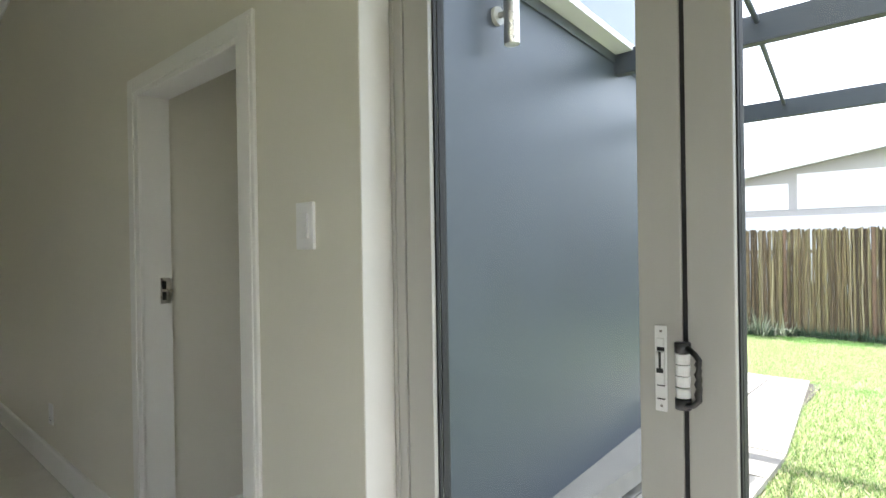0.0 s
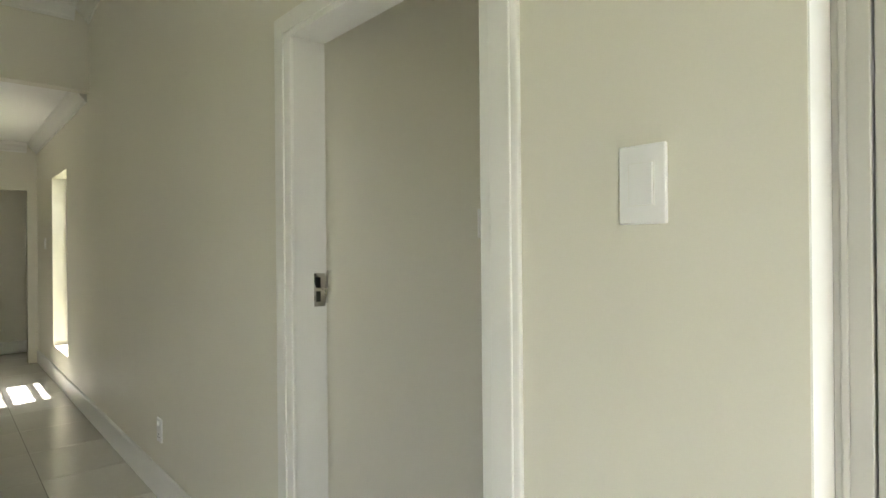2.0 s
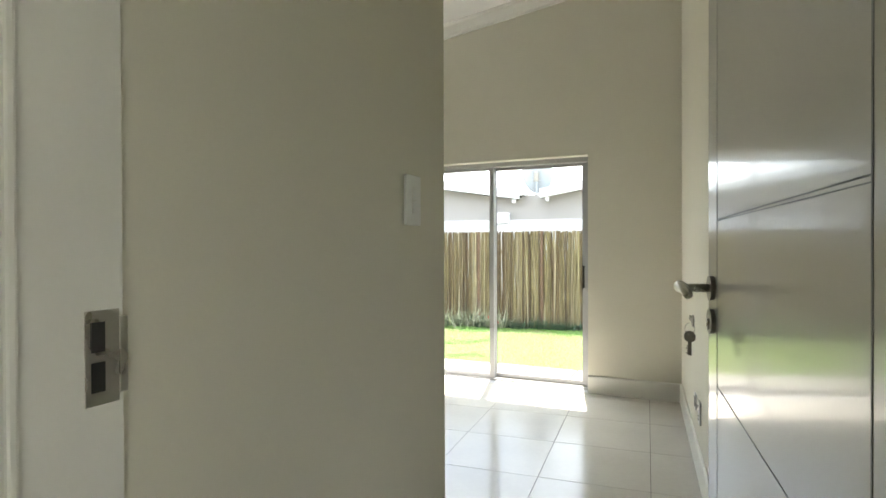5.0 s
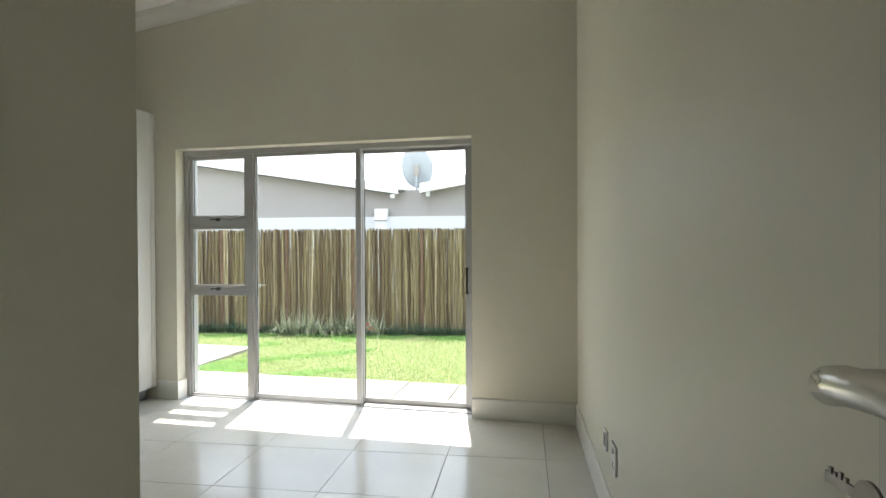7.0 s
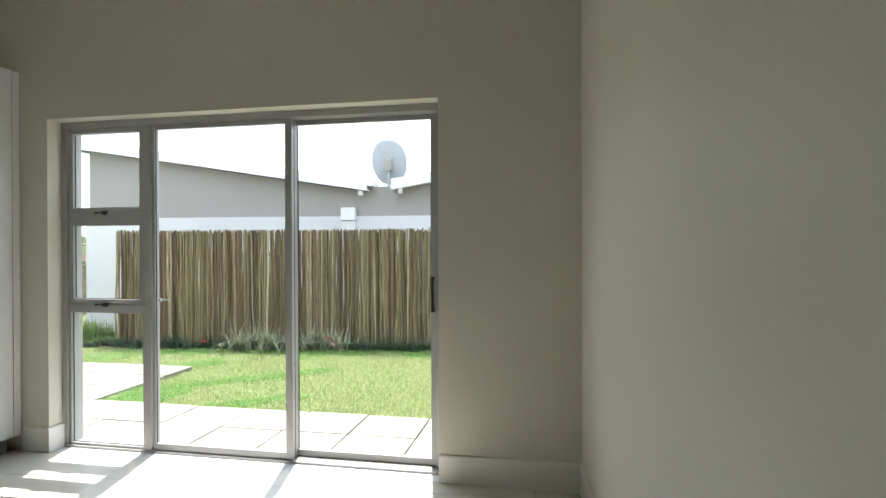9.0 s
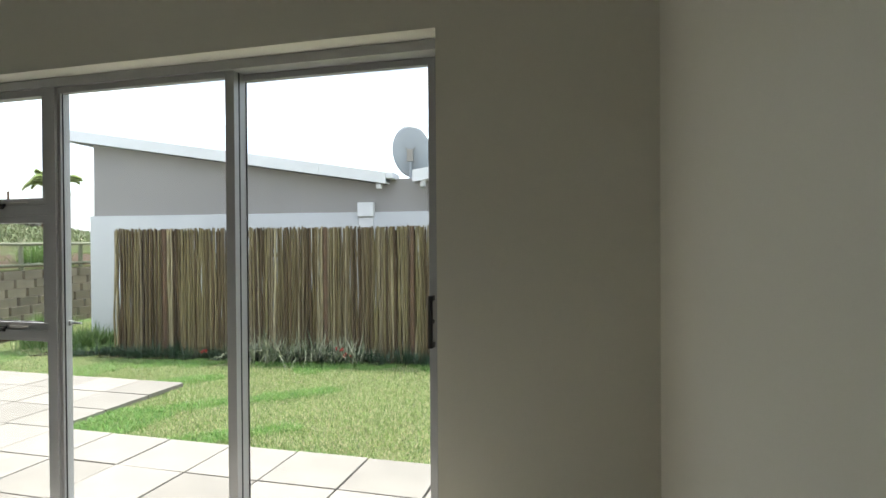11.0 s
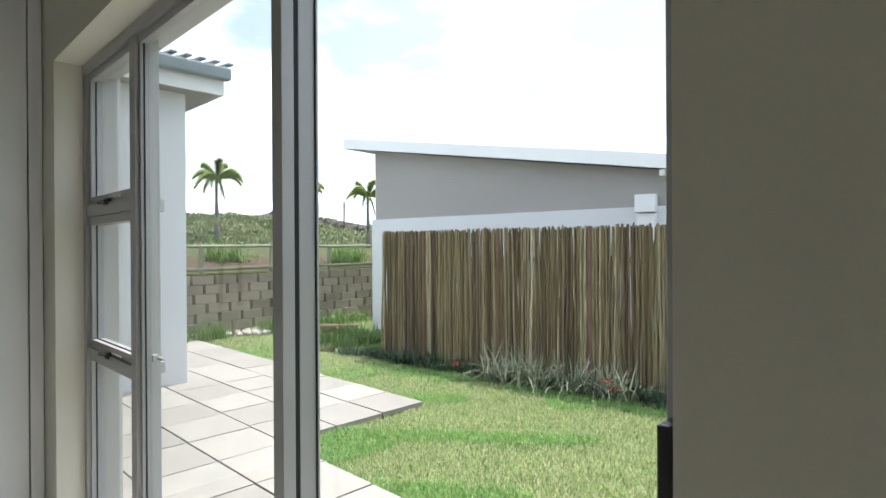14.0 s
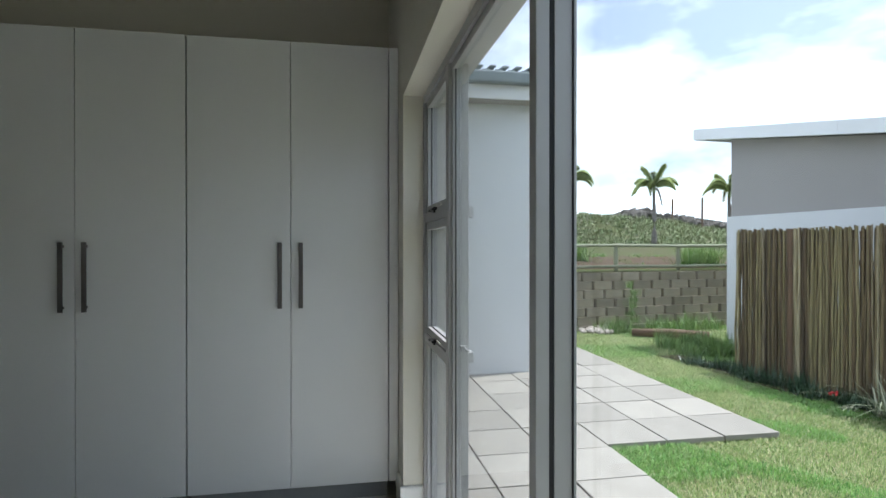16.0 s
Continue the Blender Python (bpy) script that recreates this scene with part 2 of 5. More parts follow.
def part(name, bm, mat, parent=None, label="", smooth=False, kind=""):
    ob = new(name, mesh_of(name, bm, mat, smooth))
    if parent is not None:
        ob.parent = parent
    return tagged(ob, label, kind=kind)


def thing(name, at, label, category, group="", kind=""):
    ob = new(name)
    ob.empty_display_size = 0.1
    ob.location = at
    bpy.context.view_layer.update()
    return tagged(ob, label, category, group, kind)


def structure(name, bm, mat, label, category="wall", smooth=False):
    return tagged(new(name, mesh_of(name, bm, mat, smooth)), label, category, kind="structure")


def soup(name, verts, faces, mat, parent=None, kind="stuff", label="", category=""):
    me = bpy.data.meshes.new(name)
    me.from_pydata(verts, [], faces)
    me.materials.append(mat)
    ob = new(name, me)
    if parent is not None:
        ob.parent = parent
    return tagged(ob, label, category, kind=kind)


# ---- plan ----
DL, DR, DH, DT = -0.531, 0.360, 2.03, 0.113      # bedroom doorway
PASS_X, PASS_Y = -0.550, 1.135                    # passage wall and its end
WY0, WY1 = 4.690, 4.935                           # garden wall, inside and outside
WL, WR, WH = -3.298, -0.775, 2.104                # garden window opening
CX, CF = -4.110, -3.500                           # left wall, cupboard fronts
REV = 0.955                                       # patio door opening starts
OUT = -0.20                                       # paving level


def wall_in(y):
    return (WY0 - y) * 0.088 - 0.012


def wall_out(y):
    return 0.16 + (4.89 - y) * 0.088


def ceil_z(x):
    return 3.17 + 0.137 * (x + 4.11)


# ---- walls ----
TOP = 4.2
bm = bmesh.new()                                  # corridor wall, with doorway, tall window and patio door
for x0, x1, z0, z1 in ((-9.0, -5.90, -0.4, TOP), (-5.90, -5.0, -0.4, 0.35), (-5.90, -5.0, 2.095, TOP), (-5.0, DL - 0.02, -0.4, TOP),
                       (DL - 0.02, DR + 0.02, DH + 0.02, TOP), (DR + 0.02, REV, -0.4, TOP), (REV, 4.5, 2.42, TOP), (4.5, 6.0, -0.4, TOP)):
    box(bm, x0, x1, 0.0, DT if -5.0 <= x0 < 0.3 else 0.20, z0, z1)
structure("wall_corridor", bm, PAINT, "matt beige painted plaster wall with a doorway and a tall window")

bm = bmesh.new()
box(bm, PASS_X - 0.11, PASS_X, DT + 0.001, PASS_Y, 0, TOP)
box(bm, CX, PASS_X - 0.11, PASS_Y - 0.11, PASS_Y, 0, TOP)
structure("wall_passage", bm, PAINT, "matt beige painted wall beside the bedroom door")

bm = bmesh.new()
for x0, x1, z0, z1 in ((CX - 0.2, WL, -0.4, TOP), (WL, WR, WH, TOP), (WL, WR, -0.4, -0.002), (WR, 0.0, -0.4, TOP)):
    box(bm, x0, x1, WY0, WY1 - 0.01, z0, z1)
structure("wall_garden", bm, PAINT, "matt beige painted wall around the sliding garden window")

bm = bmesh.new()

prism(bm, [(wall_in(DT) , DT + 0.001, -0.4), (wall_in(WY0 + 0.19), WY0 + 0.19, -0.4), (wall_out(WY1) - 0.012, WY1 - 0.012, -0.4), (wall_out(0.2) - 0.012, 0.201, -0.4), (wall_out(0.2) - 0.012, DT + 0.001, -0.4)], (0, 0, TOP + 0.4))
structure("wall_bedroom_side", bm, PAINT, "long matt beige painted bedroom wall")

bm = bmesh.new()
box(bm, CX - 0.2, CX, 0.2, WY0, -0.4, TOP)
structure("wall_cupboard_side", bm, PAINT, "beige painted wall behind the fitted cupboards")

bm = bmesh.new()
prism(bm, [(wall_out(0.2), 0.202, -0.4), (wall_out(WY1), WY1, -0.4), (wall_out(WY1) - 0.011, WY1, -0.4), (wall_out(0.2) - 0.011, 0.202, -0.4)], (0, 0, 3.02))
structure("wall_patio_face", bm, EXTDARK, "slate-grey painted exterior plaster wall of the patio")

bm = bmesh.new()
box(bm, wall_out(WY1) - 0.012, WR + 0.0, WY1 - 0.0095, WY1, -0.4, TOP)
box(bm, CX - 0.2, WL, WY1 - 0.0095, WY1, -0.4, TOP)
box(bm, WL, WR, WY1 - 0.0095, WY1, WH, TOP)
structure("wall_garden_face", bm, EXTWHITE, "white exterior plaster of the garden wall")

bm = bmesh.new()                                  # living space shell
# opening from x 2.2 to 4.2 is unseen, added to let daylight in
box(bm, -9.0, 2.2, -3.7, -3.5, 0, TOP)
box(bm, 2.2, 4.2, -3.7, -3.5, 2.1, TOP)
box(bm, 4.2, 6.0, -3.7, -3.5, 0, TOP)
box(bm, 6.0, 6.2, -3.7, 0.2, 0, TOP)
box(bm, -9.2, -9.0, -3.7, 0.2, 0, TOP)
structure("wall_living", bm, PAINT, "plain beige painted walls closing the living space, with an unseen opening added for daylight")
bm = bmesh.new()
box(bm, -7.22, -7.10, -3.5, -1.30, 0, 2.62)
box(bm, -7.22, -7.10, -1.30, -0.10, 2.06, 2.62)
box(bm, -7.22, -7.10, -0.10, -0.001, 0, 2.62)
box(bm, -7.10, -3.90, -1.62, -1.50, 0, 2.62)
structure("wall_corridor_end", bm, PAINT, "beige painted wall with an opening at the corridor's end")
bm = bmesh.new()
box(bm, -4.0, -3.88, -3.5, -0.001, 2.57, TOP)
structure("bulkhead", bm, PAINT, "beige bulkhead where the high ceiling meets the low one", "bulkhead")

# ---- ceilings ----
bm = bmesh.new()
prism(bm, [(CX - 0.2, 0.129, ceil_z(CX - 0.2)), (0.7, 0.129, ceil_z(0.7)), (0.7, 0.129, ceil_z(0.7) + 0.15), (CX - 0.2, 0.129, ceil_z(CX - 0.2) + 0.15)], (0, WY0 - 0.13, 0))
structure("ceiling_bedroom", bm, CEIL, "sloping white painted bedroom ceiling", "ceiling")
bm = bmesh.new()
prism(bm, [(-3.89, -3.5, ceil_z(-3.89)), (6.1, -3.5, ceil_z(2.0)), (6.1, -3.5, ceil_z(2.0) + 0.15), (2.0, -3.5, ceil_z(2.0) + 0.15), (-3.89, -3.5, ceil_z(-3.89) + 0.15)], (0, 3.499, 0))
structure("ceiling_living", bm, CEIL, "sloping white painted living space ceiling", "ceiling")
bm = bmesh.new()
box(bm, -9.0, -4.0, -3.5, -0.001, 2.62, 2.74)
structure("ceiling_corridor", bm, CEIL, "low flat white corridor ceiling", "ceiling")
# unseen flat slab, added to keep the sun out of the rooms
bm = bmesh.new()
box(bm, -9.3, 6.3, -3.8, 0.2, TOP, TOP + 0.1)
box(bm, CX - 0.3, wall_out(0.2) + 0.1, 0.2, WY1 + 0.05, TOP, TOP + 0.1)
structure("roof", bm, ROOFING, "plain grey roof slab over the house, unseen, added to block the sun", "roof")

# ---- cornices, skirtings ----
CORN = ((0.0, 0.0), (0.012, 0.0), (0.018, 0.018), (0.034, 0.030), (0.055, 0.058), (0.082, 0.080), (0.088, 0.094), (0.098, 0.100), (0.098, 0.112), (0.0, 0.112))


def cornice(name, a, b, inward, label="white moulded plaster cornice"):
    a, b, inward = Vector(a), Vector(b), Vector(inward)
    bm = bmesh.new()
    prism(bm, [a + inward * u + Vector((0, 0, v - 0.112)) for u, v in CORN], b - a)
    return structure(name, bm, TRIM, label, "cornice")


cornice("cornice_garden", (CX, WY0, ceil_z(CX)), (0.02, WY0, ceil_z(0.02)), (0, -1, 0))
cornice("cornice_cupboard_side", (CX, PASS_Y, ceil_z(CX)), (CX, WY0 - 0.1, ceil_z(CX)), (1, 0, 0))
cornice("cornice_passage", (CX + 0.1, PASS_Y, ceil_z(CX + 0.1)), (PASS_X, PASS_Y, ceil_z(PASS_X)), (0, 1, 0))
cornice("cornice_bedroom_side", (wall_in(DT), DT + 0.01, ceil_z(wall_in(DT))), (wall_in(WY0), WY0 - 0.1, ceil_z(0)), (-1, 0, 0))
cornice("cornice_living", (-3.88, 0, ceil_z(-3.88)), (2.0, 0, ceil_z(2.0)), (0, -1, 0))
cornice("cornice_bulkhead", (-3.88, -3.5, ceil_z(-3.88)), (-3.88, -0.1, ceil_z(-3.88)), (1, 0, 0))
cornice("cornice_corridor", (-7.10, 0, 2.62), (-4.0, 0, 2.62), (0, -1, 0))
cornice("cornice_corridor_end", (-7.10, -1.5, 2.62), (-7.10, -0.1, 2.62), (1, 0, 0))


def skirting(name, a, b, inward):
    a, b, inward = Vector(a), Vector(b), Vector(inward)
    bm = bmesh.new()
    prof = ((0.0, 0.001), (0.016, 0.001), (0.016, 0.140), (0.013, 0.150), (0.006, 0.155), (0.0, 0.155))
    prism(bm, [a + inward * u + Vector((0, 0, v)) for u, v in prof], b - a)
    return structure(name, bm, TRIM, "white painted skirting board along the wall", "skirting board")


skirting("baseboard_corridor", (-7.08, 0, 0), (DL - 0.106, 0, 0), (0, -1, 0))
skirting("baseboard_switch_wall", (DR + 0.094, 0, 0), (REV, 0, 0), (0, -1, 0))
skirting("baseboard_garden_right", (WR, WY0, 0), (0.0, WY0, 0), (0, -1, 0))
skirting("baseboard_garden_left", (CF + 0.02, WY0, 0), (WL, WY0, 0), (0, -1, 0))
skirting("baseboard_reveal_left", (WL, WY0 - 0.016, 0), (WL, WY0 + 0.10, 0), (1, 0, 0))
skirting("baseboard_bedroom_side", (wall_in(0.2), 0.2, 0), (wall_in(WY0 - 0.017), WY0 - 0.017, 0), (-1, 0, 0))
skirting("baseboard_passage", (PASS_X, DT + 0.02, 0), (PASS_X, PASS_Y, 0), (1, 0, 0))
skirting("baseboard_room_back", (CF + 0.02, PASS_Y, 0), (PASS_X + 0.016, PASS_Y, 0), (0, 1, 0))
skirting("baseboard_far_room", (-8.98, -3.4, 0), (-8.98, -0.02, 0), (1, 0, 0))
skirting("baseboard_far_side", (-8.96, 0, 0), (-7.22, 0, 0), (0, -1, 0))
bm = bmesh.new()
box(bm, -8.2, -8.1, -3.5, -0.02, 0.0, 2.6)
structure("wall_far_room", bm, PAINT, "beige painted wall of the room beyond the corridor")
skirting("baseboard_far_wall", (-8.1, -3.4, 0), (-8.1, -0.02, 0), (1, 0, 0))

# ---- doorway ----
door_1 = thing("door_1", (DL, 0.0, 0.0), "white painted bedroom door frame with moulded architrave", "door frame", kind="structure")


def local(bm, ob):
    bmesh.ops.transform(bm, matrix=ob.matrix_world.inverted(), verts=bm.verts)
    return bm


bm = bmesh.new()
box(bm, DL - 0.02, DL, 0.0, DT + 0.010, 0.001, DH)
box(bm, DR, DR + 0.02, 0.0, DT + 0.010, 0.001, DH)
box(bm, DL - 0.02, DR + 0.02, 0.0, DT + 0.010, DH, DH + 0.02)
part("jamb", local(bm, door_1), TRIM, door_1)
bm = bmesh.new()
for y0, y1 in ((-0.014, -0.0005),):
    for x0, x1, z0, z1 in ((DL - 0.105, DL + 0.012, 0.001, DH + 0.075), (DR - 0.012, DR + 0.094, 0.001, DH + 0.075)):
        box(bm, x0, x1, y0, y1, z0, z1, 0.004)
    box(bm, DL + 0.012, DR - 0.012, y0, y1, DH - 0.012, DH + 0.075, 0.004)
box(bm, DL - 0.088, DL - 0.030, -0.020, -0.0142, 0.001, DH + 0.055, 0.002)
box(bm, DR + 0.022, DR + 0.078, -0.020, -0.0142, 0.001, DH + 0.055, 0.002)
box(bm, DL - 0.030, DR + 0.022, -0.020, -0.0142, DH + 0.008, DH + 0.055, 0.002)
part("architrave", local(bm, door_1), TRIM, door_1)
bm = bmesh.new()
box(bm, DL + 0.0005, DL + 0.002, 0.074, 0.117, 1.122, 1.236, 0.0006)
box(bm, DL - 0.001, DL + 0.003, 0.117, 0.128, 1.132, 1.226, 0.001)
part("strike_plate", local(bm, door_1), STEEL, door_1, "scratched steel strike plate")
bm = bmesh.new()
box(bm, DL + 0.0022, DL + 0.0032, 0.081, 0.098, 1.186, 1.222)
box(bm, DL + 0.0022, DL + 0.0032, 0.081, 0.098, 1.138, 1.174)
part("keeper_hole", local(bm, door_1), BLACK, door_1, "dark keeper holes of the strike plate")

# open leaf: hinged on the right jamb, opened into the room
LEAF_W, LEAF_H = 0.900, 2.02
leaf = thing("door_leaf", (0.300, DT + 0.013, 0.008), "glossy white bedroom door with fine diagonal grooves, standing open", "door")
leaf.rotation_euler = (0, 0, math.atan2(0.840, -0.150))
bpy.context.view_layer.update()
bm = bmesh.new()
box(bm, 0.0, LEAF_W, -0.040, 0.0, 0, LEAF_H, 0.0015)
part("panel", bm, DOORP, leaf)

def groove(points, w=0.004):
    bm = bmesh.new()
    for (x0, z0), (x1, z1) in zip(points[:-1], points[1:]):
        d = Vector((x1 - x0, 0, z1 - z0)).normalized()
        n = Vector((-d.z, 0, d.x)) * w / 2
        a, b = Vector((x0, 0.0006, z0)), Vector((x1, 0.0006, z1))
        prism(bm, [a - n, b - n, b + n, a + n], (0, -0.0016, 0))
    return bm


part("groove", groove([(0.815, 0.001), (0.815, LEAF_H - 0.001)], 0.0025), EDGE, leaf, "fine dark routed groove")
part("groove", groove([(0.168, 0.001), (0.168, LEAF_H - 0.001)], 0.004), EDGE, leaf, "fine dark routed groove")
part("groove", groove([(0.815, 1.355), (0.170, 1.369)], 0.0022), EDGE, leaf, "fine dark routed groove")
part("groove", groove([(0.815, 1.352), (0.170, 1.362)], 0.0016), EDGE, leaf, "fine dark routed groove")
part("groove", groove([(0.815, 1.014), (0.170, 0.945)], 0.0025), EDGE, leaf, "fine dark routed groove")

HX, HZ = 0.850, 1.212
handle = new("lever_handle")
handle.parent = leaf
handle.location = (HX, 0, HZ)
tagged(handle, "brushed steel lever handle on round rose")
bm = bmesh.new()
rod(bm, (0, 0, 0), (0, 0.009, 0), 0.026, 0.026, 32)
part("rose", bm, DARKSTEEL, handle, smooth=False)
bm = bmesh.new()
rod(bm, (0, 0.009, 0), (0, 0.062, 0), 0.009, 0.009, 20)
tube(bm, [(0.0, 0.058, 0.0), (-0.008, 0.067, 0.001), (-0.028, 0.071, 0.006), (-0.06, 0.072, 0.008), (-0.09, 0.070, 0.002), (-0.112, 0.067, -0.006), (-0.118, 0.066, -0.008)], [0.0105, 0.0115, 0.011, 0.0105, 0.010, 0.009, 0.004], 16)
part("lever", bm, STEEL, handle, smooth=True)
lockp = new("lock_escutcheon")
lockp.parent = leaf
lockp.location = (HX, 0, HZ - 0.070)
tagged(lockp, "round steel lock plate")
bm = bmesh.new()
rod(bm, (0, 0, 0), (0, 0.009, 0), 0.026, 0.026, 32)
part("rose", bm, DARKSTEEL, lockp)
bm = bmesh.new()
box(bm, -0.004, 0.004, 0.009, 0.013, -0.018, 0.006, 0.001)
part("cylinder", bm, STEEL, lockp)


def key_mesh(bm, m):
    t = bmesh.new()
    bmesh.ops.create_cone(t, cap_ends=True, segments=24, radius1=0.0125, radius2=0.0125, depth=0.0022)
    box(t, -0.0035, 0.0035, -0.040, -0.011, -0.0011, 0.0011)
    for k, d in enumerate((0.0015, 0.003, 0.001, 0.0028)):
        box(t, 0.003, 0.0045 + d, -0.022 - k * 0.005, -0.019 - k * 0.005, -0.001, 0.001)
    bmesh.ops.transform(t, matrix=m, verts=t.verts)
    me = bpy.data.meshes.new("tmp")
    t.to_mesh(me)
    t.free()
    bm.from_mesh(me)
    bpy.data.meshes.remove(me)


keys = thing("key_bunch", (0, 0, 0), "two steel keys on a ring, hanging from the bedroom door lock", "keys")
keys.matrix_world = leaf.matrix_world @ Matrix.Translation((HX, 0.0, HZ - 0.070))
bm = bmesh.new()
key_mesh(bm, Matrix.Translation((0, 0.040, 0)) @ Matrix.Rotation(radians(90), 4, "Z") @ Matrix.Rotation(radians(90), 4, "Y") @ Matrix.Rotation(radians(180), 4, "X") @ Matrix.Rotation(radians(180), 4, "Z"))
part("key", bm, DARKSTEEL, keys)
bm = bmesh.new()
key_mesh(bm, Matrix.Translation((0, 0.046, -0.034)) @ Matrix.Rotation(radians(90), 4, "X") @ Matrix.Rotation(radians(55), 4, "Y"))
part("key", bm, DARKSTEEL, keys)
bm = bmesh.new()
tube(bm, [(0.0, 0.046 + 0.010 * math.sin(a), -0.017 + 0.012 * math.cos(a)) for a in [i * 2 * math.pi / 20 for i in range(20)]], 0.0008, 6)
part("ring", bm, STEEL, keys)
for i, z in enumerate((0.22, 1.02, 1.80)):
    bm = bmesh.new()
    rod(bm, (-0.004, 0.004, z - 0.05), (-0.004, 0.004, z + 0.05), 0.006, 0.006, 12)
    part("hinge", bm, STEEL, leaf, "steel butt hinge")


# ---- switches and sockets ----
def wall_plate(name, place, turn, w, h, label, cat, rockers, slots=()):
    """Front faces -y before the turn."""
    ob = thing(name, place, label, cat)
    ob.rotation_euler = (0, 0, radians(turn))
    bm = bmesh.new()
    box(bm, -w / 2, w / 2, -0.010, 0.0, -h / 2, h / 2, 0.0025)
    part("cover", bm, PLASTIC, ob)
    for x, z, rw, rh in rockers:
        bm = bmesh.new()
        box(bm, x - rw / 2 - 0.002, x + rw / 2 + 0.002, -0.0112, -0.0098, z - rh / 2 - 0.002, z + rh / 2 + 0.002)
        part("rebate", bm, TRIM, ob)
        bm = bmesh.new()
        prism(bm, [(x - rw / 2, -0.0112, z - rh / 2), (x + rw / 2, -0.0112, z - rh / 2), (x + rw / 2, -0.0165, z - rh / 2), (x - rw / 2, -0.0125, z - rh / 2)], (0, 0, rh))
        part("rocker", bm, PLASTIC, ob)
    for x, z, sw, sh in slots:
        bm = bmesh.new()
        box(bm, x - sw / 2, x + sw / 2, -0.0125, -0.0098, z - sh / 2, z + sh / 2)
        part("socket_hole", bm, BLACK, ob, "dark pin hole")
    return ob


wall_plate("light_switch", (0.7175, 0, 1.418), 0, 0.083, 0.132, "white single light switch on the beige wall by the bedroom door", "light switch", [(0.0, 0.0, 0.042, 0.068)])
wall_plate("light_switch", (PASS_X, 0.928, 1.427), 90, 0.078, 0.128, "white two-rocker light switch inside the bedroom passage", "light switch", [(0.0, 0.017, 0.018, 0.030), (0.0, -0.017, 0.018, 0.030)])
wall_plate("wall_socket", (-2.07, 0, 0.36), 0, 0.075, 0.125, "white socket plate low on the corridor wall", "wall socket", [(-0.01, 0.035, 0.02, 0.02)], [(0.0, -0.02, 0.006, 0.006), (-0.012, -0.035, 0.005, 0.005), (0.012, -0.035, 0.005, 0.005)])
wall_plate("wall_socket", (-6.4, 0, 1.42), 0, 0.075, 0.12, "small white switch at the corridor's far end", "light switch", [(0.0, 0.0, 0.03, 0.05)])
for y, h, label in ((3.10, 0.125, "white power socket low on the bedroom wall"), (3.34, 0.095, "dark television outlet beside the power socket")):
    dark = h < 0.1
    ob = wall_plate("wall_socket" if not dark else "aerial_outlet", (wall_in(y) - 0.001, y, 0.37), -90 + 5.03, 0.10 if not dark else 0.07, h, label, "wall socket", [(0.0, 0.035, 0.02, 0.02)] if not dark else [], [(0.0, -0.02, 0.008, 0.008), (-0.014, -0.038, 0.006, 0.006), (0.014, -0.038, 0.006, 0.006)] if not dark else [(0, 0, 0.04, 0.06)])

# ---- sliding garden window ----
win = thing("window_1", (WL, 4.80, 0.0), "grey aluminium sliding window wall with three fixed side lights", "sliding window", kind="structure")
inv = Matrix.Translation((-WL, -4.80, 0))


def wpart(name, boxes, mat=ALU, parent=win, label="", bevel=0.0018):
    bm = bmesh.new()
    for b in boxes:
        box(bm, *b, bevel)
    bmesh.ops.transform(bm, matrix=inv, verts=bm.verts)
    return part(name, bm, mat, parent, label)


FY0, FY1 = 4.790, 4.912
ix = WL + 0.004
wpart("outer_frame", [(WL + 0.002, WL + 0.042, FY0, FY1, 0.014, WH - 0.042), (WR - 0.024, WR - 0.002, FY0, FY1, 0.014, WH - 0.042), (WR - 0.052, WR - 0.024, 4.862, FY1, 0.014, WH - 0.042),
                      (WL + 0.002, WR - 0.002, FY0, FY1, WH - 0.042, WH - 0.001), (WL + 0.002, WR - 0.002, FY0 - 0.004, FY1 + 0.01, 0.0, 0.014)])
wpart("mullion", [(-2.694, -2.640, FY0 + 0.002, 4.872, 0.014, WH - 0.042)])
wpart("transom", [(-3.252, -2.694, FY0 + 0.004, FY1 - 0.006, 1.467, 1.513)])
wpart("transom", [(-3.252, -2.694, FY0 + 0.004, FY1 - 0.006, 0.886, 0.926)])
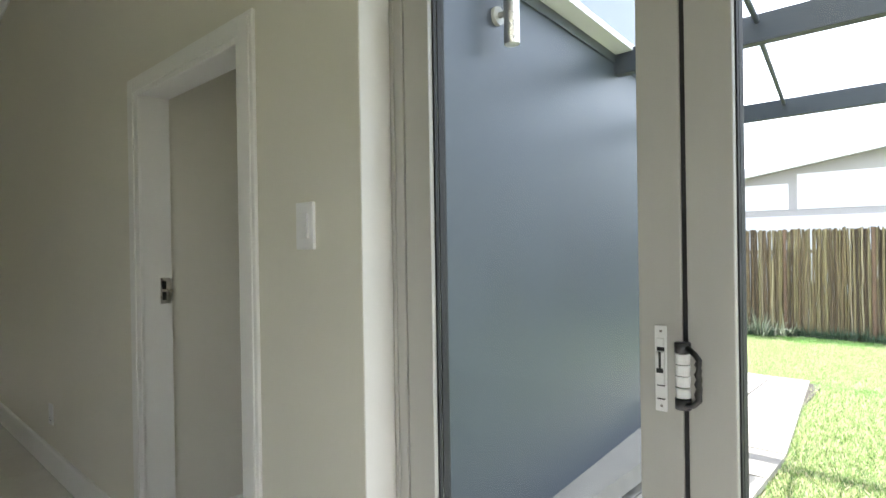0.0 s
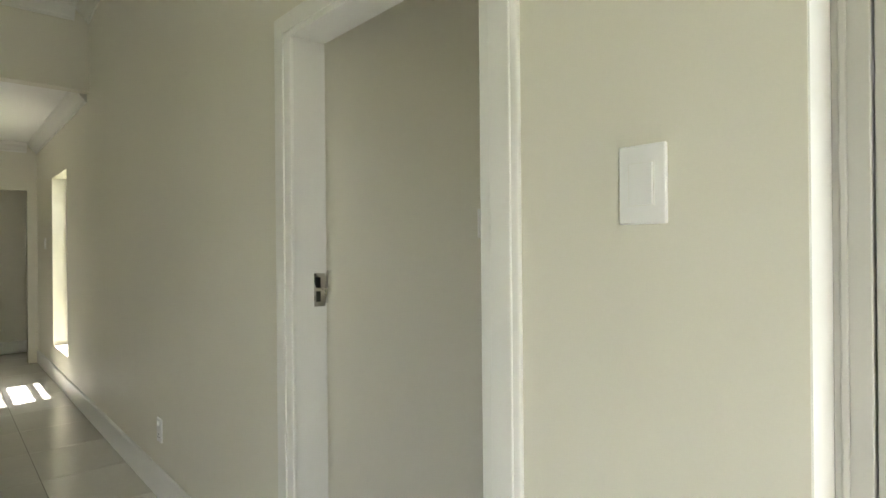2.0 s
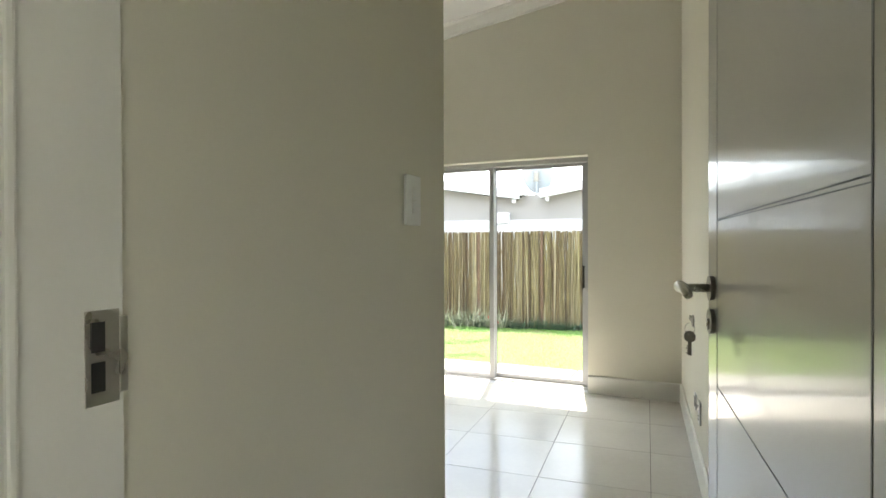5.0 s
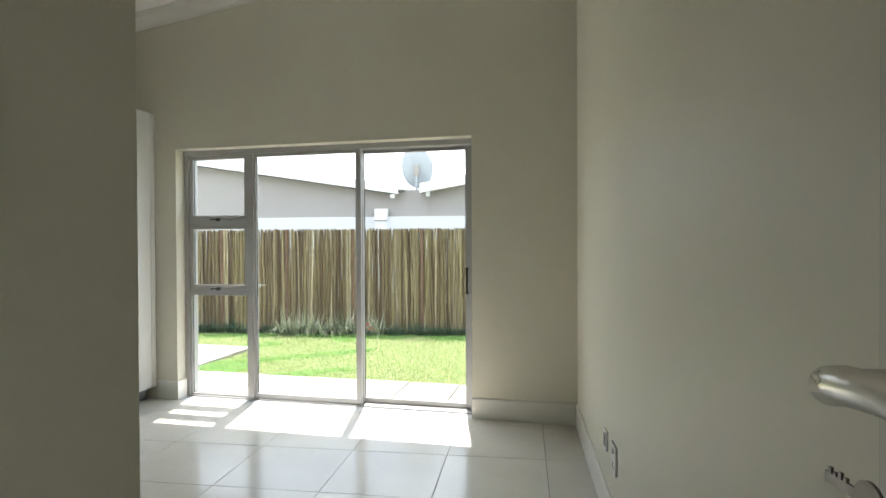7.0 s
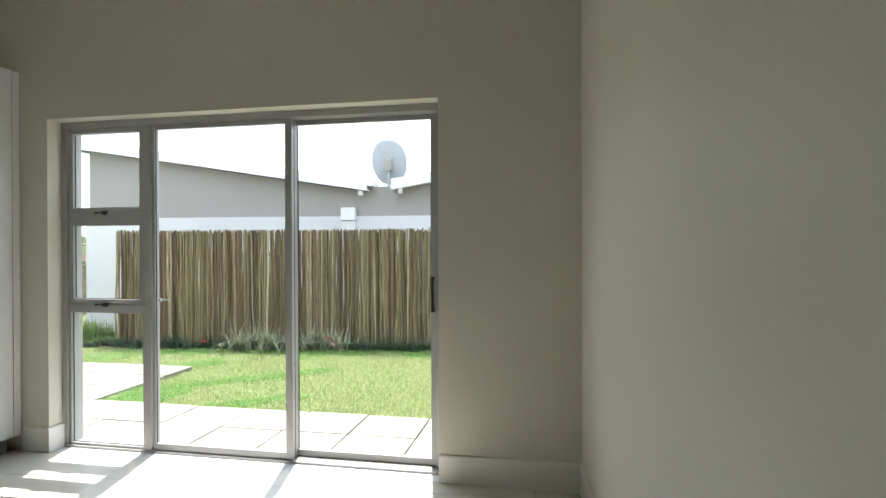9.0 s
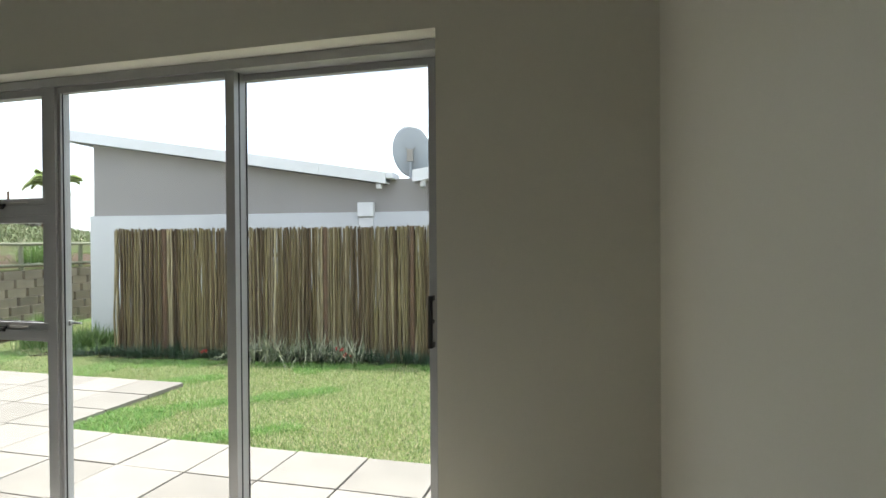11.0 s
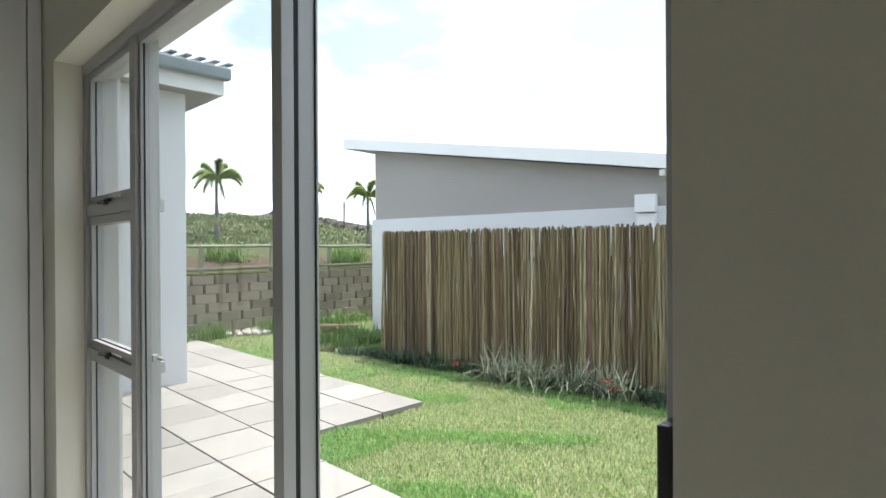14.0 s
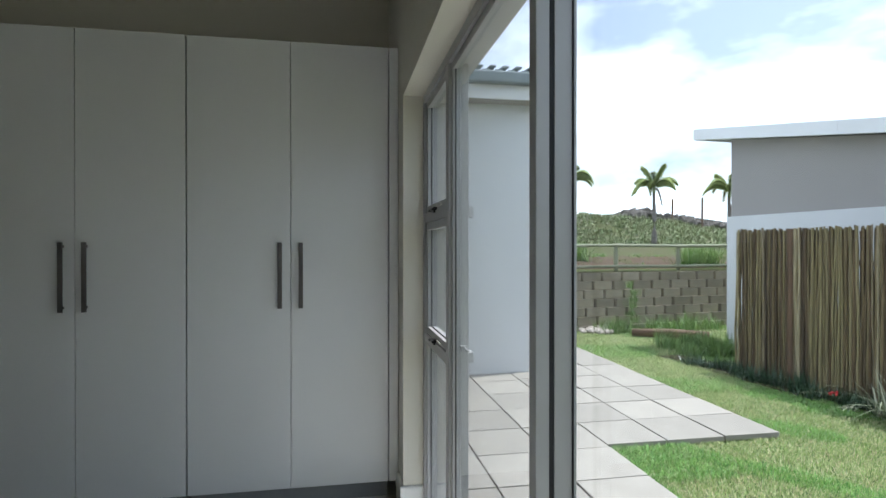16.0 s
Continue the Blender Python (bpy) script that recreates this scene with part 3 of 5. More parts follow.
for z0, z1, nm in ((0.014, 0.886, "fixed_light"), (0.926, 1.467, "awning_sash"), (1.513, WH - 0.042, "awning_sash")):
    x0, x1 = -3.252, -2.694
    f = 0.034 if nm == "awning_sash" else 0.014
    sash = new(nm)
    sash.parent = win
    tagged(sash, "grey framed top-hung sash" if nm == "awning_sash" else "fixed lower light")
    wpart("sash_frame", [(x0 + 0.001, x0 + f, FY0 + 0.012, 4.850, z0 + f, z1 - f), (x1 - f, x1 - 0.001, FY0 + 0.012, 4.850, z0 + f, z1 - f),
                         (x0 + 0.001, x1 - 0.001, FY0 + 0.012, 4.850, z1 - f, z1 - 0.001), (x0 + 0.001, x1 - 0.001, FY0 + 0.012, 4.850, z0 + 0.001, z0 + f)], ALU, sash)
    g = wpart("pane", [(x0 + f, x1 - f, 4.823, 4.828, z0 + f, z1 - f)], GLASS, sash, bevel=0)
    g.visible_shadow = False
    wpart("seal", [(x0 + f, x0 + f + 0.004, 4.819, 4.8225, z0 + f, z1 - f), (x1 - f - 0.004, x1 - f, 4.819, 4.8225, z0 + f, z1 - f), (x0 + f, x1 - f, 4.819, 4.8225, z0 + f, z0 + f + 0.004)], RUBBER, sash, bevel=0)
    if nm == "awning_sash":
        xm = (x0 + x1) / 2
        wpart("catch", [(xm - 0.055, xm + 0.02, FY0 - 0.012, FY0 + 0.002, z0 - 0.002, z0 + 0.008), (xm - 0.018, xm + 0.018, FY0 - 0.004, FY0 + 0.013, z0 - 0.012, z0 + 0.014), (xm - 0.066, xm - 0.05, FY0 - 0.014, FY0 + 0.001, z0 - 0.005, z0 + 0.006)], BLACK, sash, "black lever catch", 0.002)
        wpart("stay", [(xm + 0.05, xm + 0.16, FY0 + 0.001, FY0 + 0.006, z0 + 0.010, z0 + 0.018)], ALU2, sash)
ZB, ZT = 0.016, WH - 0.043
for nm, x0, x1, y0, y1, lab in (("fixed_panel", -2.640, -1.692, 4.804, 4.836, "fixed glazed panel on the inner track"), ("sliding_panel", -1.738, -0.815, 4.872, 4.902, "sliding glazed panel on the outer track")):
    p = new(nm)
    p.parent = win
    tagged(p, lab)
    s = 0.044
    sl = 0.020 if nm == "fixed_panel" else s
    sr = s if nm == "fixed_panel" else 0.042
    wpart("stile", [(x0, x0 + sl, y0 - (0.024 if nm == "sliding_panel" else 0), y1, ZB, ZT)], ALU, p)
    wpart("stile", [(x1 - sr, x1, y0, y1, ZB, ZT)], ALU, p)
    wpart("rail", [(x0 + sl, x1 - sr, y0, y1, ZT - 0.028, ZT)], ALU, p)
    wpart("rail", [(x0 + sl, x1 - sr, y0, y1, ZB, ZB + 0.040)], ALU, p)
    yc = (y0 + y1) / 2 if nm == "fixed_panel" else y1 - 0.006
    g = wpart("pane", [(x0 + sl, x1 - sr, yc - 0.002, yc + 0.003, ZB + 0.040, ZT - 0.028)], GLASS, p, bevel=0)
    g.visible_shadow = False
    wpart("seal", [(x0 + sl, x0 + sl + 0.004, yc - 0.0055, yc - 0.0022, ZB + 0.04, ZT - 0.028), (x1 - sr - 0.004, x1 - sr, yc - 0.0055, yc - 0.0022, ZB + 0.04, ZT - 0.028)], RUBBER, p, bevel=0)
    if nm == "fixed_panel":
        wpart("pull", [(x0 + 0.02, x0 + 0.075, y1 + 0.012, y1 + 0.022, 0.952, 0.962), (x0 + 0.005, x0 + 0.03, y1, y1 + 0.02, 0.945, 0.968)], ALU, p, "small grey outside pull")
        # dark of the gap between the tracks, put in as a black strip
        wpart("gap_strip", [(x1 - 0.040, x1 - 0.002, y1 + 0.0005, 4.8475, ZB, ZT)], RUBBER, p, "black strip standing in for the dark gap between the panels", 0)
    else:
        wpart("lock_body", [(x1 - 0.028, x1 - 0.002, y0 - 0.006, y0, 0.933, 1.121)], ALU2, p, "pale lock body", 0.002)
        hd = wpart("pull_handle", [(x1 - 0.034, x1 - 0.016, y0 - 0.050, y0 - 0.038, 0.912, 1.118), (x1 - 0.034, x1 - 0.016, y0 - 0.040, y0 - 0.0065, 1.096, 1.118), (x1 - 0.034, x1 - 0.016, y0 - 0.040, y0 - 0.0065, 0.912, 0.934), (x1 - 0.032, x1 - 0.018, y0 - 0.040, y0 - 0.0065, 1.005, 1.022)], BLACK, p, "black plastic pull handle", 0.003)
bm = bmesh.new()
box(bm, WL, WR, WY0 + 0.005, WY1 + 0.03, -0.0018, -0.0005)
structure("window_sill_1", bm, EXTWHITE, "white threshold under the sliding window", "sill")

# ---- corridor window ----
win2 = thing("window_2", (-5.45, 0.15, 0.35), "tall narrow grey aluminium window in a deep reveal", "window", kind="structure")


def w2(name, boxes, mat=ALU2, label="", bevel=0.002):
    bm = bmesh.new()
    for b in boxes:
        box(bm, *b, bevel)
    bmesh.ops.transform(bm, matrix=Matrix.Translation((5.45, -0.15, -0.35)), verts=bm.verts)
    return part(name, bm, mat, win2, label)


w2("frame", [(-5.898, -5.86, 0.13, 0.18, 0.352, 2.093), (-5.04, -5.002, 0.13, 0.18, 0.352, 2.093), (-5.86, -5.04, 0.13, 0.18, 2.055, 2.093), (-5.86, -5.04, 0.13, 0.18, 0.352, 0.39)])
w2("transom", [(-5.86, -5.04, 0.132, 0.178, 0.93, 0.98)])
w2("transom", [(-5.86, -5.04, 0.132, 0.178, 1.48, 1.53)])
w2("mullion", [(-5.47, -5.43, 0.134, 0.176, 0.39, 2.055)])
g = w2("pane", [(-5.86, -5.04, 0.152, 0.157, 0.39, 2.055)], GLASS, bevel=0)
g.visible_shadow = False

# ---- folding patio doors ----
pd = thing("door_2", (REV, 0.106, 0.0), "pale grey aluminium folding glass doors to the patio", "folding door", kind="structure")
PY0, PY1 = 0.106, 0.162


def pdp(name, boxes, mat=ALU2, parent=pd, label="", bevel=0.0025):
    bm = bmesh.new()
    for b in boxes:
        box(bm, *b, bevel)
    bmesh.ops.transform(bm, matrix=Matrix.Translation((-REV, -0.106, 0)), verts=bm.verts)
    return part(name, bm, mat, parent, label)


pdp("outer_frame", [(REV + 0.001, REV + 0.050, PY0 - 0.004, PY1 + 0.02, 0.0, 2.38), (4.45, 4.499, PY0 - 0.004, PY1 + 0.02, 0.0, 2.38), (REV + 0.001, 4.499, PY0 - 0.004, PY1 + 0.02, 2.38, 2.419), (REV + 0.050, 4.45, PY0 + 0.01, PY1, 0.0, 0.012)])
pdp("frame_bead", [(REV + 0.012, REV + 0.022, PY0 - 0.010, PY0 - 0.0045, 0.0, 2.38)], ALU2)
edges = [(1.008, 1.703), (1.712, 2.40), (2.41, 3.10), (3.11, 3.80), (3.81, 4.448)]
for i, (x0, x1) in enumerate(edges):
    p = new("folding_panel")
    p.parent = pd
    tagged(p, "glazed folding panel with wide pale grey stiles")
    s = 0.078
    pdp("stile", [(x0, x0 + (0.088 if i == 0 else s), PY0, PY1, 0.014, 2.376)], ALU2, p)
    pdp("stile", [(x1 - s, x1, PY0, PY1, 0.014, 2.376)], ALU2, p)
    pdp("rail", [(x0 + s, x1 - s, PY0 + 0.001, PY1 - 0.001, 2.298, 2.376)], ALU2, p)
    pdp("rail", [(x0 + s, x1 - s, PY0 + 0.001, PY1 - 0.001, 0.014, 0.092)], ALU2, p)
    g = pdp("pane", [(x0 + s + (0.011 if i == 0 else 0), x1 - s, 0.131, 0.137, 0.092, 2.298)], GLASS, p, bevel=0)
    g.visible_shadow = False
    pdp("seal", [(x0 + s + (0.0101 if i == 0 else 0), x0 + s + (0.0155 if i == 0 else 0.003), 0.120, 0.1305, 0.092, 2.298), (x0 + s + (0.0101 if i == 0 else 0), x0 + s + (0.0130 if i == 0 else 0.002), 0.1375, 0.1625, 0.092, 2.298), (x1 - s - 0.005, x1 - s, 0.120, 0.1305, 0.092, 2.298)], RUBBER, p, bevel=0)
    if i:
        pdp("gasket", [(x0 - 0.0085, x0 - 0.0005, PY0 + 0.004, PY1, 0.02, 2.37)], RUBBER, p, "black rubber gasket", 0)
hx = 1.7075
hg = new("hinge_handle")
hg.parent = pd
tagged(hg, "folding door hinge with black grip handle")
for k in range(4):
    bm = bmesh.new()
    z0 = 1.0855 + k * 0.0195
    rod(bm, (hx, PY0 - 0.012, z0), (hx, PY0 - 0.012, z0 + 0.0178), 0.0115, 0.0125, 20)
    bmesh.ops.transform(bm, matrix=Matrix.Translation((-REV, -0.106, 0)), verts=bm.verts)
    part("knuckle", bm, PLASTIC, hg, "white metal hinge knuckle")
bm = bmesh.new()
rod(bm, (hx, PY0 - 0.012, 1.066), (hx, PY0 - 0.012, 1.0845), 0.0135, 0.0135, 20)
rod(bm, (hx, PY0 - 0.012, 1.1635), (hx, PY0 - 0.012, 1.181), 0.0135, 0.0135, 20)
tube(bm, [(hx, PY0 - 0.014, 1.174), (hx + 0.012, PY0 - 0.020, 1.173), (hx + 0.026, PY0 - 0.028, 1.165), (hx + 0.0335, PY0 - 0.032, 1.157), (hx + 0.032, PY0 - 0.033, 1.149), (hx + 0.034, PY0 - 0.033, 1.141), (hx + 0.0315, PY0 - 0.033, 1.133), (hx + 0.034, PY0 - 0.033, 1.125), (hx + 0.0315, PY0 - 0.033, 1.117), (hx + 0.034, PY0 - 0.033, 1.109), (hx + 0.0315, PY0 - 0.033, 1.100), (hx + 0.033, PY0 - 0.032, 1.090), (hx + 0.022, PY0 - 0.026, 1.078), (hx, PY0 - 0.014, 1.072)], [0.005] * 4 + [0.0062, 0.005, 0.0062, 0.005, 0.0062, 0.005, 0.0062, 0.0055, 0.005, 0.005], 10)
bmesh.ops.transform(bm, matrix=Matrix.Translation((-REV, -0.106, 0)), verts=bm.verts)
part("grip", bm, BLACK, hg, "black plastic grip", smooth=True)
fb = new("flush_bolt")
fb.parent = pd
tagged(fb, "pale metal flush bolt let into the door stile")
pdp("plate", [(1.655, 1.677, PY0 - 0.003, PY0 - 0.0005, 1.052, 1.206)], PLASTIC, fb, bevel=0.001)
pdp("bolt", [(1.658, 1.674, PY0 - 0.008, PY0 - 0.0031, 1.100, 1.160), (1.659, 1.673, PY0 - 0.007, PY0 - 0.0031, 1.168, 1.184)], PLASTIC, fb, bevel=0.002)
pdp("slot", [(1.6595, 1.6725, PY0 - 0.0042, PY0 - 0.0031, 1.1605, 1.1675), (1.6640, 1.6680, PY0 - 0.0092, PY0 - 0.008, 1.128, 1.160), (1.6600, 1.6720, PY0 - 0.0092, PY0 - 0.008, 1.122, 1.130), (1.659, 1.673, PY0 - 0.0042, PY0 - 0.0031, 1.0975, 1.0998), (1.659, 1.673, PY0 - 0.0042, PY0 - 0.0031, 1.0735, 1.0755)], BLACK, fb, "dark slot of the bolt", 0)
for z in (1.196, 1.062):
    pdp("screw", [(1.6645, 1.6685, PY0 - 0.004, PY0 - 0.003, z - 0.002, z + 0.002)], DARKSTEEL, fb, bevel=0)
bm = bmesh.new()
box(bm, REV, 4.5, 0.0, 0.34, -0.18, -0.0005)
bm_l = bmesh.new()
box(bm_l, REV - 0.0005, REV + 0.0025, 0.0015, 0.1015, 0.0, 2.41, 0.0005)
structure("trim_patio_reveal", bm_l, TRIM, "white painted lining of the patio door reveal", "trim")
structure("threshold_patio", bm, EXTWHITE, "pale plastered threshold under the patio doors", "threshold")

# ---- fitted cupboards ----
def cupboard(y1, y0, label):
    """One two-door unit from y0 to y1."""
    c = thing("wardrobe", (CF, (y0 + y1) / 2, 0.0), label, "built-in wardrobe", "row of fitted wardrobes along one wall")
    o = Matrix.Translation((-CF, -(y0 + y1) / 2, 0))

    def p(name, b, mat, parent=c, lab="", bevel=0.0015):
        bm = bmesh.new()
        box(bm, *b, bevel)
        bmesh.ops.transform(bm, matrix=o, verts=bm.verts)
        return part(name, bm, mat, parent, lab)
    p("carcass", (CX + 0.002, CF - 0.020, y0 + 0.002, y1 - 0.002, 0.092, 2.405), CUPB)
    p("plinth", (CX + 0.002, CF - 0.055, y0 + 0.002, y1 - 0.002, 0.001, 0.092), EDGE, lab="recessed grey plinth")
    ym = (y0 + y1) / 2
    for a, b, h in ((y0, ym, ym - 0.052), (ym, y1, ym + 0.052)):
        d = p("door", (CF - 0.018, CF, a + 0.0018, b - 0.0018, 0.102, 2.410), CUPB, lab="flat white wardrobe door")
        hb = bmesh.new()
        box(hb, CF + 0.026, CF + 0.036, h - 0.011, h + 0.011, 1.035, 1.372, 0.002)
        box(hb, CF, CF + 0.030, h - 0.005, h + 0.005, 1.050, 1.062)
        box(hb, CF, CF + 0.030, h - 0.005, h + 0.005, 1.345, 1.357)
        bmesh.ops.transform(hb, matrix=o, verts=hb.verts)
        part("handle", hb, HANDLE, d, "long flat dark metal bar handle")
    return c


HANDLE = material("dark_bronze_metal", (0.16, 0.15, 0.145), 0.38, metal=0.7, var=0.08, scale=30)
ward1 = cupboard(4.634, 3.626, "tall white two-door fitted wardrobe beside the garden window")
cupboard(3.622, 2.614, "tall white two-door fitted wardrobe in the middle of the row")
ward3 = cupboard(2.610, 1.602, "tall white two-door fitted wardrobe at the passage end")
bm = bmesh.new()
box(bm, CX + 0.002, CF - 0.002, 4.638, 4.686, 0.10, 2.410, 0.001)
bmesh.ops.transform(bm, matrix=Matrix.Translation((-CF, -4.13, 0)), verts=bm.verts)
part("filler_strip", bm, CUPB, ward1, "narrow white filler strip")
bm = bmesh.new()
box(bm, CX + 0.002, CF - 0.002, PASS_Y + 0.002, 1.598, 0.001, 2.405, 0.001)
bmesh.ops.transform(bm, matrix=Matrix.Translation((-CF, -2.106, 0)), verts=bm.verts)
part("end_panel", bm, CUPB, ward3, "plain white end panel")

# ---- patio side: wall lamp, beams, soffit ----
lamp = thing("wall_lamp", (wall_out(1.20), 1.20, 2.42), "satin steel cylinder wall lamp on a round bracket", "wall lamp")
for nm, a, b, r in (("rose", (0, 0, 0), (0.022, 0, 0), 0.042), ("arm", (0.022, 0, 0), (0.06, 0, 0), 0.014), ("shade", (0.09, 0, -0.15), (0.09, 0, 0.15), 0.036)):
    bm = bmesh.new()
    rod(bm, a, b, r, r, 32)
    part(nm, bm, STEEL if nm != "rose" else ALU2, lamp, smooth=False)
bm = bmesh.new()
rod(bm, (0.09, 0, -0.152), (0.09, 0, -0.1505), 0.032, 0.032, 24)
part("lens", bm, PLASTIC, lamp)
per = thing("pergola", (wall_out(2.74), 2.74, 2.5), "dark painted steel patio pergola fixed to the slate-grey wall", "pergola")
for nm, b in (("beam", (wall_out(2.74) + 0.001, 5.5, 2.70, 2.78, 2.50, 2.66)), ("beam", (wall_out(4.66) + 0.001, 5.5, 4.62, 4.70, 2.425, 2.575)), ("beam", (wall_out(0.8) + 0.001, 5.5, 0.76, 0.84, 2.575, 2.735))):
    bm = bmesh.new()
    box(bm, *b, 0.003)
    bmesh.ops.transform(bm, matrix=Matrix.Translation((-wall_out(2.74), -2.74, -2.5)), verts=bm.verts)
    part(nm, bm, BEAM, per)
for xa, xb in ((1.20, 0.97), (2.3, 2.1)):
    bm = bmesh.new()
    rod(bm, (xa, 2.782, 2.60), (xb, 4.618, 2.53), 0.016, 0.016, 10)
    rod(bm, (xa + 0.2, 0.842, 2.67), (xa + 0.02, 2.698, 2.62), 0.016, 0.016, 10)
    bmesh.ops.transform(bm, matrix=Matrix.Translation((-wall_out(2.74), -2.74, -2.5)), verts=bm.verts)
    part("brace", bm, BEAM, per)
for x in (5.4,):
    bm = bmesh.new()
    box(bm, x, 5.48, 4.62, 4.70, OUT, 2.425)
    bmesh.ops.transform(bm, matrix=Matrix.Translation((-wall_out(2.74), -2.74, -2.5)), verts=bm.verts)
    part("post", bm, BEAM, per)
bm = bmesh.new()
OV = 0.13
prism(bm, [(wall_out(0.2), 0.201, 2.635), (wall_out(WY1), WY1 + 0.02, 2.635), (wall_out(WY1) + OV, WY1 + 0.02, 2.635), (wall_out(0.2) + OV, 0.201, 2.635)], (0, 0, 0.04))
structure("soffit_patio", bm, FASCIA, "white soffit board under the roof edge", "soffit")
bm = bmesh.new()
prism(bm, [(wall_out(0.2), 0.201, 2.676), (wall_out(WY1), WY1 + 0.02, 2.676), (wall_out(WY1) + OV + 0.001, WY1 + 0.02, 2.676), (wall_out(0.2) + OV + 0.001, 0.201, 2.676)], (0, 0, TOP + 0.02 - 2.676))
structure("fascia_patio", bm, material("blue_grey_fascia", (0.22, 0.25, 0.29), 0.5, var=0.06), "blue-grey upper wall above the soffit", "fascia")
# shadow line under the soffit, put in as a thin dark strip
bm = bmesh.new()
prism(bm, [(wall_out(0.2) + 0.001, 0.201, 2.575), (wall_out(WY1) + 0.001, WY1 + 0.02, 2.575), (wall_out(WY1) + 0.012, WY1 + 0.02, 2.575), (wall_out(0.2) + 0.012, 0.201, 2.575)], (0, 0, 0.059))
structure("shadow_line_patio", bm, BEAM, "dark strip for the shadow line at the top of the slate-grey wall", "trim")
bm = bmesh.new()
box(bm, wall_out(4.5) + 0.001, wall_out(4.5) + 0.012, 4.48, 4.50, 2.20, 2.29, 0.001)
tagged(part("wall_bracket", bm, STEEL), "small metal bracket on the slate-grey wall", "bracket")

# the neighbour's plot lies turned against the house: its own frame
NTURN = math.atan(0.105)
NB = Matrix.Translation((-8.45, 10.46, 0)) @ Matrix.Rotation(NTURN, 4, "Z") @ Matrix.Translation((8.93, -10.73, 0))


def settle(ob):
    """Carries an object laid out in the neighbour's frame to its place."""
    bpy.context.view_layer.update()
    ob.matrix_world = NB @ ob.matrix_world
    return ob


# ---- wing of the house with roof ----
WX, WYE = -7.16, 6.70
bm = bmesh.new()
box(bm, -10.5, WX, 0.201, WYE, -0.4, 3.10)
structure("wall_wing", bm, EXTWHITE, "smooth white plastered wall of the projecting house wing")
wr = thing("roof_wing", (WX, 3.5, 3.1), "grey corrugated wing roof with white fascia", "roof", kind="structure")
o = Matrix.Translation((-WX, -3.5, -3.1))


def wg(name, fn, mat, label=""):
    bm = bmesh.new()
    fn(bm)
    bmesh.ops.transform(bm, matrix=o, verts=bm.verts)
    return part(name, bm, mat, wr, label)


wg("soffit", lambda b: box(b, -10.8, -6.90, 0.2, 7.00, 3.101, 3.125), EXTGREY)
wg("fascia", lambda b: (box(b, -6.90, -6.875, 0.2, 7.03, 3.09, 3.27, 0.002), box(b, -10.8, -6.90, 7.005, 7.03, 3.09, 3.27, 0.002)), FASCIA, "white fascia board")
wg("gutter", lambda b: (box(b, -6.875, -6.76, 0.2, 7.07, 3.25, 3.39, 0.02),), ROOFING, "grey-green roof gutter")


def corrugated(b):
    n = 44
    for i in range(n):
        y0 = 0.2 + i * (6.9 / n)
        prism(b, [(-10.8, y0, 3.75), (-6.80, y0, 3.39), (-6.80, y0, 3.41), (-10.8, y0, 3.77)], (0, 6.9 / n * 0.55, 0.0))
        prism(b, [(-10.8, y0 + 6.9 / n * 0.55, 3.79), (-6.78, y0 + 6.9 / n * 0.55, 3.43), (-6.78, y0 + 6.9 / n * 0.55, 3.45), (-10.8, y0 + 6.9 / n * 0.55, 3.81)], (0, 6.9 / n * 0.45, 0.0))


wg("roof_sheet", corrugated, ROOFING, "corrugated roof sheet")

# ---- ground ----
bm = bmesh.new()
for x0, x1, y0, y1 in ((-400, 400, -300, 600),):
    vs = [bm.verts.new(p) for p in ((x0, y0, OUT - 0.06), (x1, y0, OUT - 0.06), (x1, y1, OUT - 0.06), (x0, y1, OUT - 0.06))]
    bm.faces.new(vs)
gob = tagged(new("ground", mesh_of("ground", bm, LAWNM)), "short dry-tipped green lawn reaching to the fence", "ground", kind="structure")

# ---- reed fence ----
rng = random.Random(5)
FYF = 9.57
fence = thing("reed_fence", (-7.57, FYF, OUT), "fence of brown vertical wooden laths tied side by side", "fence")
verts, faces = [], []
LEVELS = (OUT - 0.05, 0.06, 0.30, 0.55, 0.80, 1.05, 1.30)
for row in (0.0, 0.024, 0.046):
    x = -7.57 + row
    while x < 5.1:
        r = rng.uniform(0.0085, 0.0175)
        yy = row - 0.007 + rng.uniform(-0.012, 0.012)
        lean = rng.gauss(0, 0.016)
        h = 1.565 + rng.gauss(0, 0.009) - row * 0.9
        base = len(verts)
        drift = rng.gauss(0, 0.006)
        stations = LEVELS + (h,)
        for i, z in enumerate(stations):
            dx = lean * i / 7 + drift
            drift = drift * 0.6 + rng.gauss(0, 0.0055)
            rr = r * rng.uniform(0.86, 1.14) * (1.08 - 0.02 * i)
            for a in range(6):
                verts.append((x + dx + rr * math.cos(a * math.pi / 3) + 7.57, yy + rr * math.sin(a * math.pi / 3), z - OUT))
        for k in range(7):
            for a in range(6):
                faces.append((base + k * 6 + a, base + k * 6 + (a + 1) % 6, base + (k + 1) * 6 + (a + 1) % 6, base + (k + 1) * 6 + a))
        faces.append(tuple(base + 42 + a for a in range(6)))
        x += r * rng.uniform(1.7, 2.7)
soup("lath", verts, faces, REED, fence)
for i in range(10):
    bm = bmesh.new()
    px = -6.75 + i * 1.21
    rod(bm, (px + 7.57, -0.030, 0), (px + 7.57, -0.030, 1.76), 0.028, 0.026, 10)
    part("post", bm, DARKWOOD, fence, "dark round wooden fence post")
